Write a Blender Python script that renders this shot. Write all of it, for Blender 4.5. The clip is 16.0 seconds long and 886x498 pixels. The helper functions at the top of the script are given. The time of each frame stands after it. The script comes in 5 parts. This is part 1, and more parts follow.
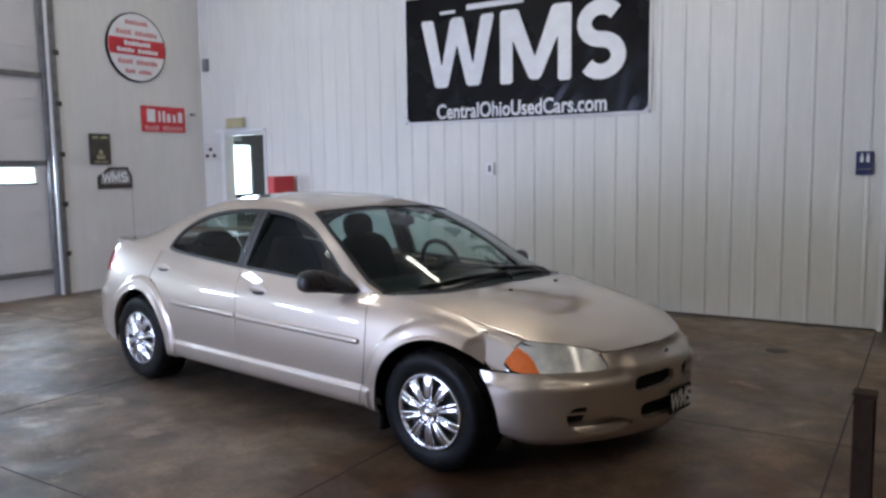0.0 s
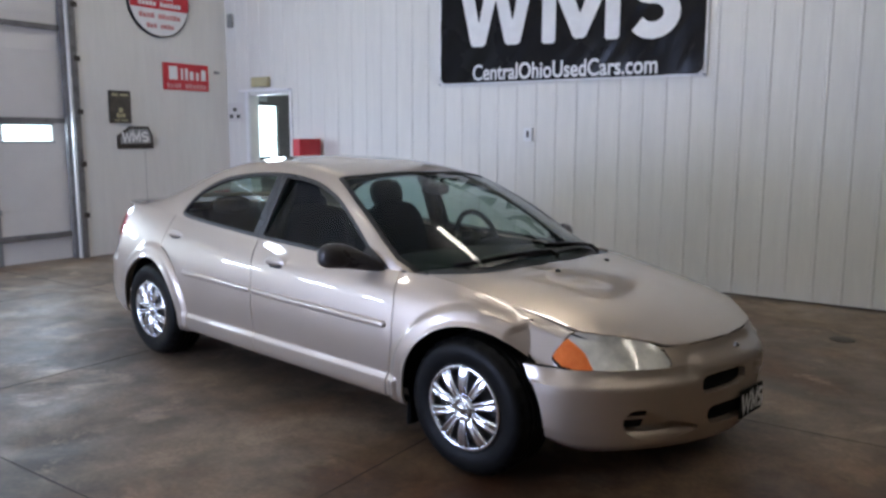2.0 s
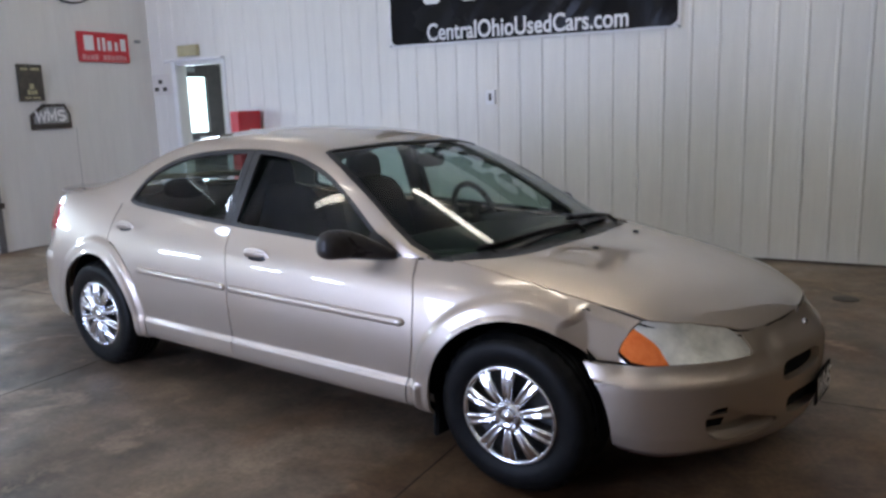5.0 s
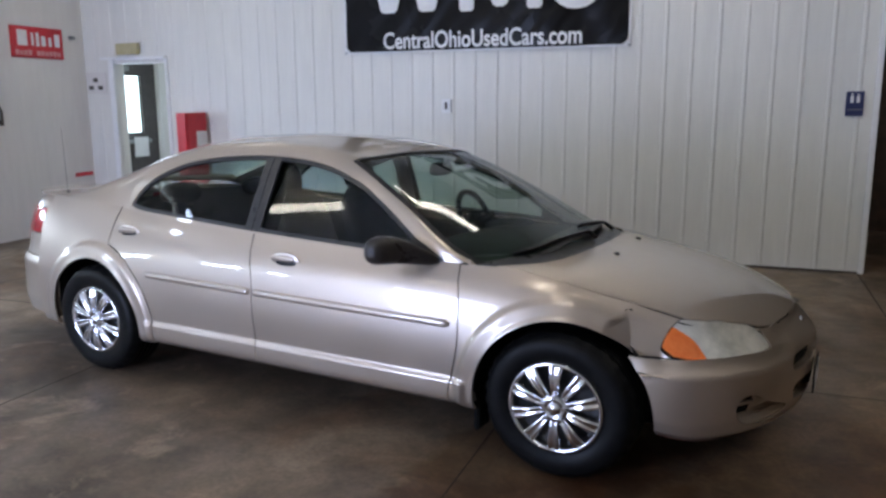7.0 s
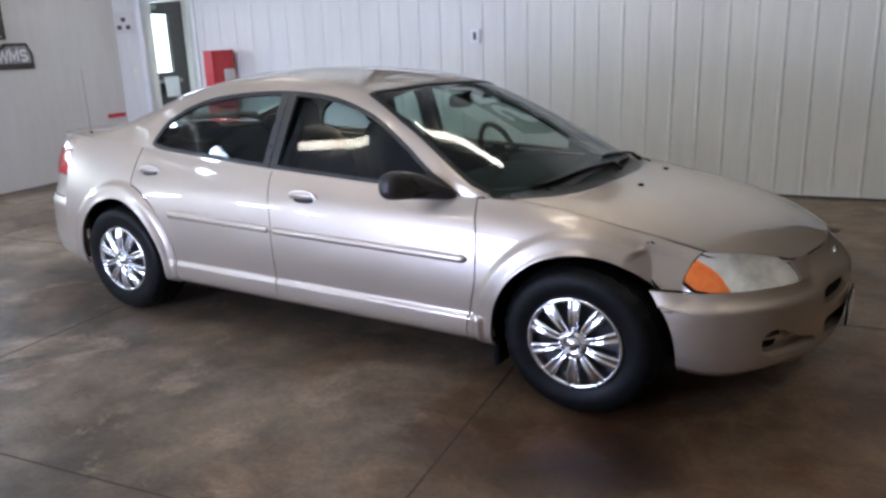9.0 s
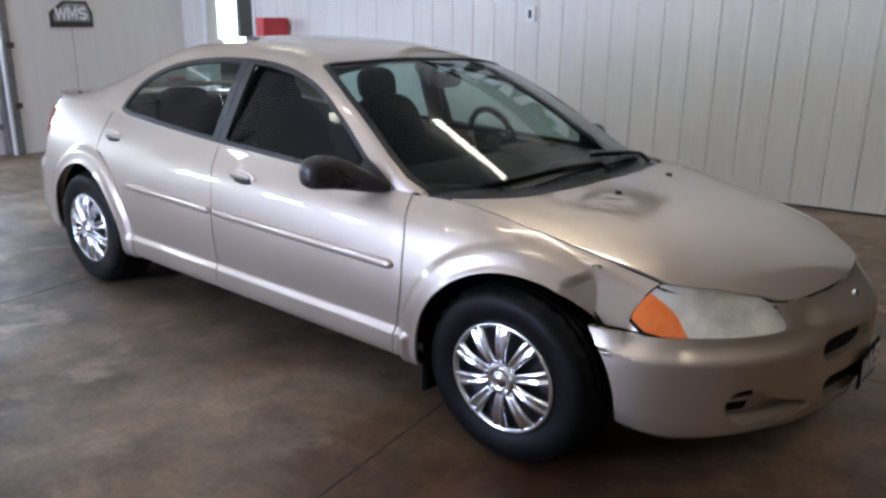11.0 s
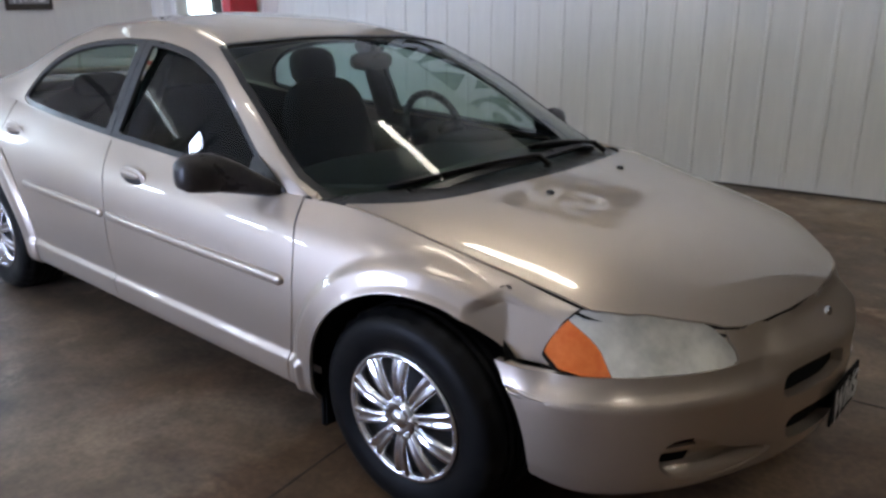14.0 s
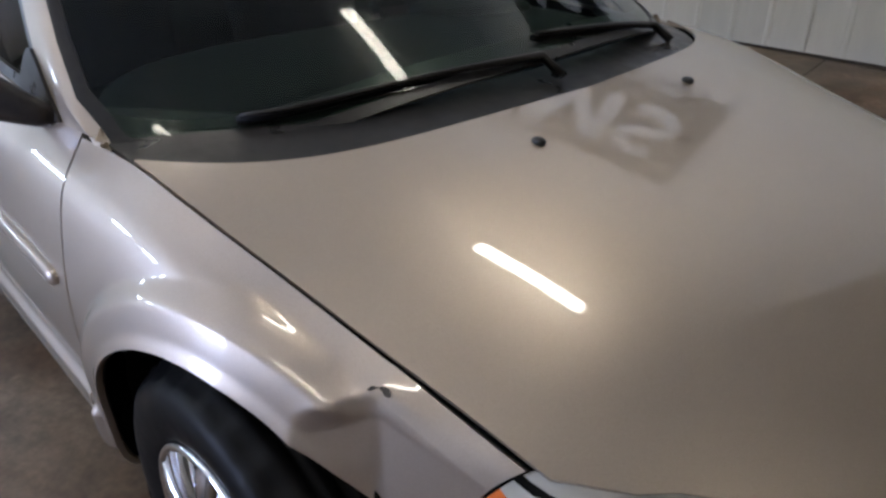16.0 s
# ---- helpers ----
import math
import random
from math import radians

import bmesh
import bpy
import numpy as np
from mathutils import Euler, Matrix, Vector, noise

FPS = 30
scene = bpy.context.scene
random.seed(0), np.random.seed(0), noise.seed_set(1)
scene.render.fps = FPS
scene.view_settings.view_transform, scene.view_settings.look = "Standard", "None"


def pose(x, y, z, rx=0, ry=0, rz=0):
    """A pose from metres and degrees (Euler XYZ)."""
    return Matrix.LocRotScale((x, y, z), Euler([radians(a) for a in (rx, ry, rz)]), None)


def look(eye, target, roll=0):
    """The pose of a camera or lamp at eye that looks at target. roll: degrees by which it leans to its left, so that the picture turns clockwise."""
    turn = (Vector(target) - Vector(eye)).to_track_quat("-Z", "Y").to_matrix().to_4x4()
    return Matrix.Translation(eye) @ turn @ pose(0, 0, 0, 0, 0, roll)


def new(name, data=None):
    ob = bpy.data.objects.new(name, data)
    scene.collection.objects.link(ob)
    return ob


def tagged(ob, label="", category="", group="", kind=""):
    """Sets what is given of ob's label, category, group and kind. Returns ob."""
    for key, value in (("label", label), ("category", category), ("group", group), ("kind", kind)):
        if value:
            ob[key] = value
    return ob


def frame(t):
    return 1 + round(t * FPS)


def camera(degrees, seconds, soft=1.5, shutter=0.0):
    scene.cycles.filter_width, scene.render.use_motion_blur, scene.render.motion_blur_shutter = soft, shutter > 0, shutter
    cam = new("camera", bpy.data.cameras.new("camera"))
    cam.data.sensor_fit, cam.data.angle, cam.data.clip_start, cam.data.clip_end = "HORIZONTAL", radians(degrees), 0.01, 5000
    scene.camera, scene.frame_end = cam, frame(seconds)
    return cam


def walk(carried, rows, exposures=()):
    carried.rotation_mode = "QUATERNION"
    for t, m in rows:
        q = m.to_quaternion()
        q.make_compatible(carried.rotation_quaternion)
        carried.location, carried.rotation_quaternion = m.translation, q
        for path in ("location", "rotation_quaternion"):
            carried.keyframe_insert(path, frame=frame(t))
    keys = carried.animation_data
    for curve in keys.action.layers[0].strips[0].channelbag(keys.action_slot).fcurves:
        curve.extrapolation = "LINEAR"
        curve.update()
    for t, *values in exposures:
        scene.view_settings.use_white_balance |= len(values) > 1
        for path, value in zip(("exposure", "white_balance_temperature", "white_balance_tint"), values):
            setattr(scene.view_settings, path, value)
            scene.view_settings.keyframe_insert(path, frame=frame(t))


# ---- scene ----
cam = camera(59.6, 16.0, soft=2.8)
PATH = [
    (0, (3.217, -4.003, 1.481), (2.154, -2.322, 1.271), -0.8),
    (0.5, (3.23, -3.876, 1.478), (2.169, -2.198, 1.236), -1.0),
    (1, (3.204, -3.734, 1.459), (2.045, -2.12, 1.227), -0.3),
    (1.5, (3.09, -3.669, 1.463), (1.987, -2.024, 1.186), 0.2),
    (2, (2.916, -3.63, 1.46), (1.8, -1.997, 1.166), 0.2),
    (2.5, (2.877, -3.49, 1.461), (1.775, -1.85, 1.155), -0.0),
    (3, (2.88, -3.343, 1.459), (1.786, -1.695, 1.163), -0.4),
    (3.5, (2.873, -3.292, 1.447), (1.781, -1.662, 1.06), -1.0),
    (4, (2.748, -3.305, 1.444), (1.589, -1.734, 1.008), -0.3),
    (4.2, (2.656, -3.333, 1.438), (1.522, -1.734, 1.039), -0.6),
    (6.3, (1.851, -3.63, 1.468), (1.131, -1.809, 1.058), -1.1),
    (6.5, (1.826, -3.713, 1.485), (1.103, -1.891, 1.089), -1.2),
    (7, (1.823, -3.823, 1.497), (1.123, -1.987, 1.124), -0.3),
    (7.5, (1.827, -3.857, 1.502), (1.118, -2.025, 1.129), -0.4),
    (8, (1.834, -3.853, 1.49), (1.055, -2.077, 1.004), -0.4),
    (8.5, (1.845, -3.828, 1.479), (1.06, -2.069, 0.941), -0.7),
    (9, (1.89, -3.721, 1.475), (1.104, -1.961, 0.943), -1.9),
    (9.2, (1.922, -3.659, 1.476), (1.141, -1.888, 0.971), -1.2),
    (11.3, (2.339, -2.918, 1.413), (1.319, -1.298, 0.835), 0.8),
    (11.5, (2.415, -2.877, 1.424), (1.442, -1.234, 0.83), 1.5),
    (12, (2.489, -2.848, 1.42), (1.506, -1.215, 0.815), 0.4),
    (12.5, (2.46, -2.842, 1.413), (1.452, -1.22, 0.817), 0.2),
    (13, (2.284, -2.819, 1.41), (1.257, -1.211, 0.81), -0.4),
    (13.5, (2.203, -2.725, 1.41), (1.195, -1.131, 0.745), -2.0),
    (14, (2.301, -2.464, 1.39), (1.273, -0.864, 0.77), -0.1),
    (14.5, (2.341, -2.215, 1.385), (1.438, -0.571, 0.691), 1.7),
    (15, (2.24, -1.936, 1.379), (1.422, -0.275, 0.623), 2.1),
    (15.5, (2.119, -1.64, 1.356), (1.164, -0.08, 0.546), 2.4),
    (16, (1.959, -1.367, 1.289), (0.861, -0.017, 0.304), 0.2),
]
# the film camera's own brightening and darkening: seconds, stops
EXPOSURES = ((0.0, -0.03), (4.0, -0.04), (6.5, -0.08), (7.0, -0.08), (8.0, 0.14), (9.5, 0.23), (12.5, 0.14), (14.0, 0.01), (15.0, 0.29), (15.5, 0.25), (16.0, 0.0))
walk(cam, [(t, look(eye, target, roll)) for t, eye, target, roll in PATH], EXPOSURES)


# ---------------------------------------------------------------- light
world = bpy.data.worlds.new("sky")
scene.world = world
world.use_nodes = True
wn = world.node_tree.nodes
sky = wn.new("ShaderNodeTexSky")
sky.sky_type, sky.sun_disc = "NISHITA", False
sky.sun_elevation, sky.sun_rotation = radians(38), radians(200)
wn["Background"].inputs["Strength"].default_value = 0.12
world.node_tree.links.new(sky.outputs[0], wn["Background"].inputs["Color"])


def area(name, m, sx, sy, watts, colour=(1, 1, 1)):
    d = bpy.data.lights.new(name, "AREA")
    d.shape, d.size, d.size_y, d.energy, d.color = "RECTANGLE", sx, sy, watts, colour
    ob = new(name, d)
    ob.matrix_world = m
    return ob


# ---------------------------------------------------------------- plan of the hall
WALL_Y, LEFT_X, END_X, BACK_Y, RIGHT_X, CEIL = 3.67, -5.68, 2.89, -7.0, 13.0, 4.7


# ---------------------------------------------------------------- materials
def material(name, colour, rough=0.5, metal=0.0, build=None, spec=None, coat=0.0):
    m = bpy.data.materials.new(name)
    m.use_nodes = True
    nt = m.node_tree
    p = nt.nodes["Principled BSDF"]
    p.inputs["Base Color"].default_value = (*colour, 1)
    p.inputs["Roughness"].default_value = rough
    p.inputs["Metallic"].default_value = metal
    if spec is not None:
        p.inputs["Specular IOR Level"].default_value = spec
    p.inputs["Coat Weight"].default_value = coat
    if build:
        build(nt, p)
    return m

def noise_at(nt, scale, detail=4.0, rough=0.55, coords="Object", distort=0.0, stretch=None):
    tc = nt.nodes.new("ShaderNodeTexCoord")
    n = nt.nodes.new("ShaderNodeTexNoise")
    n.inputs["Scale"].default_value, n.inputs["Detail"].default_value = scale, detail
    n.inputs["Roughness"].default_value, n.inputs["Distortion"].default_value = rough, distort
    src = tc.outputs[coords]
    if stretch:
        mp = nt.nodes.new("ShaderNodeMapping")
        mp.inputs["Scale"].default_value = stretch
        nt.links.new(src, mp.inputs["Vector"])
        src = mp.outputs[0]
    nt.links.new(src, n.inputs["Vector"])
    return n.outputs["Fac"]


def ramp(nt, fac, *stops):
    r = nt.nodes.new("ShaderNodeValToRGB")
    e = r.color_ramp.elements
    while len(e) < len(stops):
        e.new(0.5)
    for k, (p, c) in zip(e, stops):
        k.position, k.color = p, (*c, 1) if isinstance(c, tuple) else (c, c, c, 1)
    nt.links.new(fac, r.inputs["Fac"])
    return r.outputs["Color"]


def mix(nt, kind, fac, a, b):
    m = nt.nodes.new("ShaderNodeMix")
    m.data_type, m.blend_type = "RGBA", kind
    for sock, v in ((m.inputs["Factor"], fac), (m.inputs[6], a), (m.inputs[7], b)):
        if isinstance(v, (int, float)):
            sock.default_value = v
        elif isinstance(v, tuple):
            sock.default_value = (*v, 1)
        else:
            nt.links.new(v, sock)
    return m.outputs[2]


def bump(nt, p, height, strength, distance):
    b = nt.nodes.new("ShaderNodeBump")
    b.inputs["Strength"].default_value, b.inputs["Distance"].default_value = strength, distance
    nt.links.new(height, b.inputs["Height"])
    nt.links.new(b.outputs[0], p.inputs["Normal"])


def stain_shade_at(nt, x, y, radius, wobble):
    """A ragged-edged patch for spills and painted floor shade: 1 in its middle, 0 outside."""
    tc, sp = nt.nodes.new("ShaderNodeTexCoord"), nt.nodes.new("ShaderNodeVectorMath")
    sp.operation = "DISTANCE"
    sp.inputs[1].default_value = (x, y, 0)
    nt.links.new(tc.outputs["Object"], sp.inputs[0])
    n = noise_at(nt, 1.9, 6, 0.6, distort=0.6)
    ma = nt.nodes.new("ShaderNodeMath")
    ma.operation = "MULTIPLY_ADD"
    ma.inputs[1].default_value = -wobble
    nt.links.new(n, ma.inputs[0])
    nt.links.new(sp.outputs["Value"], ma.inputs[2])
    dv = nt.nodes.new("ShaderNodeMath")
    dv.operation = "DIVIDE"
    dv.inputs[1].default_value = 4.0
    nt.links.new(ma.outputs[0], dv.inputs[0])
    e = (radius - wobble * 0.5) / 4.0
    return ramp(nt, dv.outputs[0], (max(e * 0.35, 0.0), 1.0), (max(e, 0.02), 0.0))


def concrete(nt, p):
    big = ramp(nt, noise_at(nt, 0.7, 7, 0.58, distort=0.35), (0.34, (0.062, 0.051, 0.041)), (0.46, (0.118, 0.100, 0.084)), (0.56, (0.168, 0.145, 0.122)), (0.68, (0.25, 0.221, 0.19)))
    rust = ramp(nt, noise_at(nt, 1.1, 6, 0.6, distort=0.4), (0.50, 0.0), (0.64, 0.7))
    c = mix(nt, "MIX", rust, big, (0.115, 0.072, 0.046))
    mid = ramp(nt, noise_at(nt, 3.2, 8, 0.68, distort=0.3), (0.34, 0.62), (0.5, 1.0), (0.66, 1.42))
    c = mix(nt, "MULTIPLY", 1.0, c, mid)
    pale = ramp(nt, noise_at(nt, 2.1, 8, 0.7, distort=0.5), (0.56, 0.0), (0.66, 0.65))
    c = mix(nt, "MIX", pale, c, (0.32, 0.285, 0.245))
    fine = ramp(nt, noise_at(nt, 45, 4), (0.3, 0.80), (0.7, 1.16))
    c = mix(nt, "MULTIPLY", 1.0, c, fine)
    c = mix(nt, "MULTIPLY", 1.0, c, (1.12, 0.95, 0.77))
    # brown stains, the first and third also painting the car's shade into the floor
    for x, y, r, w in ((2.6, -0.95, 1.45, 1.5), (1.15, -1.05, 0.6, 0.9), (1.3, -1.75, 0.85, 1.1)):
        c = mix(nt, "MIX", stain_shade_at(nt, x, y, r, w), c, mix(nt, "MULTIPLY", 1.0, c, (0.66, 0.55, 0.45)))
    nt.links.new(c, p.inputs["Base Color"])
    r = ramp(nt, noise_at(nt, 1.6, 6, 0.6, distort=0.8), (0.34, 0.36), (0.66, 0.6))
    nt.links.new(r, p.inputs["Roughness"])
    bump(nt, p, noise_at(nt, 7, 4), 0.06, 0.02)


def steel_wall(nt, p):
    c = ramp(nt, noise_at(nt, 0.7, 4, 0.6, stretch=(1, 1, 0.3)), (0.3, (0.69, 0.675, 0.635)), (0.7, (0.765, 0.75, 0.71)))
    g = ramp(nt, noise_at(nt, 14, 4, 0.7, stretch=(1, 1, 0.12)), (0.25, 0.93), (0.7, 1.02))
    nt.links.new(mix(nt, "MULTIPLY", 1.0, c, g), p.inputs["Base Color"])


def car_paint(nt, p):
    flake = ramp(nt, noise_at(nt, 900, 2), (0.3, (0.44, 0.364, 0.292)), (0.7, (0.54, 0.455, 0.374)))
    nt.links.new(flake, p.inputs["Base Color"])
    p.inputs["Coat Roughness"].default_value = 0.012
    p.inputs["Coat IOR"].default_value = 1.62
    dust = ramp(nt, noise_at(nt, 3, 5, 0.7), (0.35, 0.36), (0.75, 0.45))
    nt.links.new(dust, p.inputs["Roughness"])


def glass(name, tint, haze=None):
    m = bpy.data.materials.new(name)
    m.use_nodes = True
    nt = m.node_tree
    nt.nodes.clear()
    out, mx = nt.nodes.new("ShaderNodeOutputMaterial"), nt.nodes.new("ShaderNodeMixShader")
    tr, gl, lw = nt.nodes.new("ShaderNodeBsdfTransparent"), nt.nodes.new("ShaderNodeBsdfGlossy"), nt.nodes.new("ShaderNodeLayerWeight")
    tr.inputs["Color"].default_value = (*tint, 1)
    gl.inputs["Roughness"].default_value = 0.02
    lw.inputs["Blend"].default_value = 0.5
    pw, ma = nt.nodes.new("ShaderNodeMath"), nt.nodes.new("ShaderNodeMath")
    pw.operation, ma.operation = "POWER", "MULTIPLY_ADD"
    pw.inputs[1].default_value, ma.inputs[1].default_value, ma.inputs[2].default_value = 4.5, 0.9, 0.032
    nt.links.new(lw.outputs["Facing"], pw.inputs[0])
    nt.links.new(pw.outputs[0], ma.inputs[0])
    nt.links.new(ma.outputs[0], mx.inputs[0])
    body = tr.outputs[0]
    if haze:
        df, hz = nt.nodes.new("ShaderNodeBsdfDiffuse"), nt.nodes.new("ShaderNodeMixShader")
        df.inputs["Color"].default_value = (*haze, 1)
        nt.links.new(ramp(nt, noise_at(nt, 7, 4, 0.6), (0.36, 0.40), (0.62, 0.68)), hz.inputs[0])
        nt.links.new(body, hz.inputs[1])
        nt.links.new(df.outputs[0], hz.inputs[2])
        body = hz.outputs[0]
    nt.links.new(body, mx.inputs[1])
    nt.links.new(gl.outputs[0], mx.inputs[2])
    nt.links.new(mx.outputs[0], out.inputs[0])
    return m


def speckle(a, b, scale, strength=0.0, rough=None):
    def build(nt, p):
        f = noise_at(nt, scale, 5, 0.65)
        nt.links.new(ramp(nt, f, (0.3, a), (0.7, b)), p.inputs["Base Color"])
        if rough:
            nt.links.new(ramp(nt, noise_at(nt, scale * 0.4, 4), (0.3, rough[0]), (0.7, rough[1])), p.inputs["Roughness"])
        if strength:
            bump(nt, p, f, strength, 0.01)
    return build


M_FLOOR = material("concrete", (0.2, 0.18, 0.16), 0.45, build=concrete, spec=0.4)
M_WALL = material("white_steel", (0.75, 0.76, 0.755), 0.42, build=steel_wall)
M_PLAIN = material("white_paint", (0.72, 0.73, 0.73), 0.5, build=steel_wall)
M_PAINT = material("champagne_paint", (0.42, 0.36, 0.3), 0.45, 0.68, build=car_paint, coat=1.0)
M_BLACK = material("black", (0.006, 0.006, 0.006), 0.8, build=speckle((0.004, 0.004, 0.004), (0.008, 0.008, 0.008), 20), spec=0.15)
M_TRIM = material("black_trim", (0.016, 0.016, 0.017), 0.32, build=speckle((0.012, 0.012, 0.013), (0.026, 0.025, 0.026), 35, 0.02, (0.25, 0.45)))
M_MIRROR_CASE = material("dark_plastic", (0.03, 0.026, 0.024), 0.28, build=speckle((0.022, 0.019, 0.018), (0.04, 0.034, 0.031), 30, 0.0, (0.24, 0.4)), spec=0.35)
M_RIM = material("dark_steel", (0.05, 0.05, 0.052), 0.4, 0.6, build=speckle((0.03, 0.03, 0.032), (0.07, 0.07, 0.072), 20))
M_RUBBER = material("rubber", (0.008, 0.008, 0.009), 0.45, build=speckle((0.004, 0.004, 0.0045), (0.008, 0.0078, 0.0075), 18, 0.05, (0.34, 0.55)), spec=0.13)
M_CHROME = material("chrome", (0.82, 0.83, 0.85), 0.06, 1.0, build=speckle((0.72, 0.72, 0.74), (0.88, 0.88, 0.9), 12, 0.0, (0.05, 0.12)))
M_LENS = glass("headlight_lens", (0.92, 0.92, 0.88), haze=(0.97, 0.94, 0.85))
M_LAMP_IN = material("lamp_reflector", (0.62, 0.61, 0.55), 0.3, 0.2, build=speckle((0.88, 0.87, 0.83), (0.96, 0.95, 0.92), 9, 0.1, (0.14, 0.34)))
M_AMBER = material("amber", (0.85, 0.22, 0.03), 0.25, build=speckle((0.78, 0.15, 0.025), (0.92, 0.25, 0.06), 25))
M_RED_LENS = material("red_lens", (0.45, 0.01, 0.015), 0.12, build=speckle((0.36, 0.008, 0.012), (0.5, 0.014, 0.02), 20))
M_GLASS = glass("green_glass", (0.56, 0.70, 0.63))
M_TINT = glass("tinted_glass", (0.58, 0.68, 0.67))
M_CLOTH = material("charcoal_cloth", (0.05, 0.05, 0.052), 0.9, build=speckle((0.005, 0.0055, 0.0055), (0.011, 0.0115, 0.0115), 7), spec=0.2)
M_COWL = material("cowl_plastic", (0.008, 0.008, 0.009), 0.45, build=speckle((0.012, 0.011, 0.011), (0.024, 0.022, 0.021), 40, 0.02, (0.26, 0.42)), spec=0.3)
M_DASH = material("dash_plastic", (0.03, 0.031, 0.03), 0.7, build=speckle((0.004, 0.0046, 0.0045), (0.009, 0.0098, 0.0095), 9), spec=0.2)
M_RED = material("red_enamel", (0.55, 0.02, 0.03), 0.4, build=speckle((0.48, 0.015, 0.025), (0.62, 0.03, 0.04), 6))
M_WHITE = material("white_vinyl", (0.8, 0.8, 0.8), 0.4, build=speckle((0.74, 0.74, 0.74), (0.84, 0.84, 0.84), 8))
M_VINYL = material("black_vinyl", (0.006, 0.0055, 0.006), 0.25, build=speckle((0.004, 0.0035, 0.0035), (0.008, 0.007, 0.007), 4, 0.0, (0.20, 0.34)), spec=0.12)
M_GREY = material("galvanised", (0.30, 0.31, 0.31), 0.45, 0.6, build=speckle((0.24, 0.25, 0.25), (0.38, 0.39, 0.39), 7))
M_TRACK = material("weathered_steel", (0.16, 0.155, 0.15), 0.55, 0.1, build=speckle((0.10, 0.095, 0.09), (0.22, 0.21, 0.20), 9, 0.0, (0.45, 0.65)))
M_DOORSKIN = material("almond_steel", (0.66, 0.63, 0.60), 0.5, build=speckle((0.62, 0.595, 0.57), (0.69, 0.66, 0.63), 1.5))
M_BRONZE = material("bronze_frame", (0.05, 0.042, 0.038), 0.45, build=speckle((0.04, 0.034, 0.03), (0.065, 0.055, 0.05), 12))
M_WOOD = material("brown_wood", (0.07, 0.04, 0.025), 0.6, build=speckle((0.045, 0.026, 0.017), (0.095, 0.056, 0.036), 9))
# tan picked for the warm bounce from the unseen east wall
M_WARM_BOUNCE = material("tan_bounce", (0.40, 0.31, 0.20), 0.6, build=speckle((0.34, 0.26, 0.165), (0.45, 0.35, 0.23), 3, 0.0, (0.5, 0.7)))
M_POST = material("dark_wood", (0.035, 0.02, 0.013), 0.7, build=speckle((0.022, 0.013, 0.008), (0.048, 0.028, 0.018), 14, 0.05), spec=0.2)
M_SIGN_DARK = material("dark_sign", (0.05, 0.045, 0.035), 0.5, build=speckle((0.035, 0.03, 0.024), (0.085, 0.072, 0.05), 14))
M_TAN = material("tan_plastic", (0.45, 0.41, 0.24), 0.5, build=speckle((0.40, 0.36, 0.2), (0.5, 0.45, 0.27), 12))
M_BLUE = material("navy_plastic", (0.02, 0.03, 0.10), 0.4, build=speckle((0.015, 0.022, 0.085), (0.028, 0.038, 0.12), 14))
M_IRON = material("cast_iron", (0.06, 0.05, 0.042), 0.6, 0.4, build=speckle((0.04, 0.034, 0.028), (0.09, 0.075, 0.06), 40))
M_PINK = material("faded_red", (0.6, 0.25, 0.25), 0.5, build=speckle((0.55, 0.2, 0.2), (0.68, 0.32, 0.32), 12))
M_JOINT = material("joint_dirt", (0.03, 0.026, 0.022), 0.8, build=speckle((0.02, 0.017, 0.015), (0.05, 0.043, 0.036), 20))
M_RUST = material("rusty_scrape", (0.16, 0.05, 0.03), 0.7, build=speckle((0.12, 0.035, 0.02), (0.22, 0.09, 0.06), 30))
M_CLEAR = glass("clear_glass", (0.9, 0.95, 0.95))


def glowing(name, colour, strength):
    m = bpy.data.materials.new(name)
    m.use_nodes = True
    nt = m.node_tree
    nt.nodes.clear()
    out, e = nt.nodes.new("ShaderNodeOutputMaterial"), nt.nodes.new("ShaderNodeEmission")
    e.inputs["Color"].default_value, e.inputs["Strength"].default_value = (*colour, 1), strength
    nt.links.new(e.outputs[0], out.inputs[0])
    return m


M_TUBE = glowing("lamp_tube", (1.0, 0.95, 0.84), 29)
M_OUTSIDE = glowing("daylight", (0.80, 0.92, 1.0), 5)


# ---------------------------------------------------------------- mesh helpers
def part(name, bm, mat, parent=None, label="", smooth=False):
    me = bpy.data.meshes.new(name)
    bm.to_mesh(me)
    bm.free()
    if mat:
        me.materials.append(mat)
    if smooth:
        me.polygons.foreach_set("use_smooth", [True] * len(me.polygons))
    ob = new(name, me)
    if parent:
        ob.parent = parent
    return tagged(ob, label) if label else ob


def box_bm(x0, x1, y0, y1, z0, z1, bevel=0.0, bm=None):
    bm = bm or bmesh.new()
    r = bmesh.ops.create_cube(bm, size=1, matrix=Matrix.Translation(((x0 + x1) / 2, (y0 + y1) / 2, (z0 + z1) / 2)) @ Matrix.Diagonal((x1 - x0, y1 - y0, z1 - z0, 1)))
    if bevel:
        bmesh.ops.bevel(bm, geom=list({e for v in r["verts"] for e in v.link_edges}), offset=bevel, segments=2, affect="EDGES")
    return bm


def setting(name, bm, mat, label, category):
    return tagged(part(name, bm, mat), label, category, kind="structure")


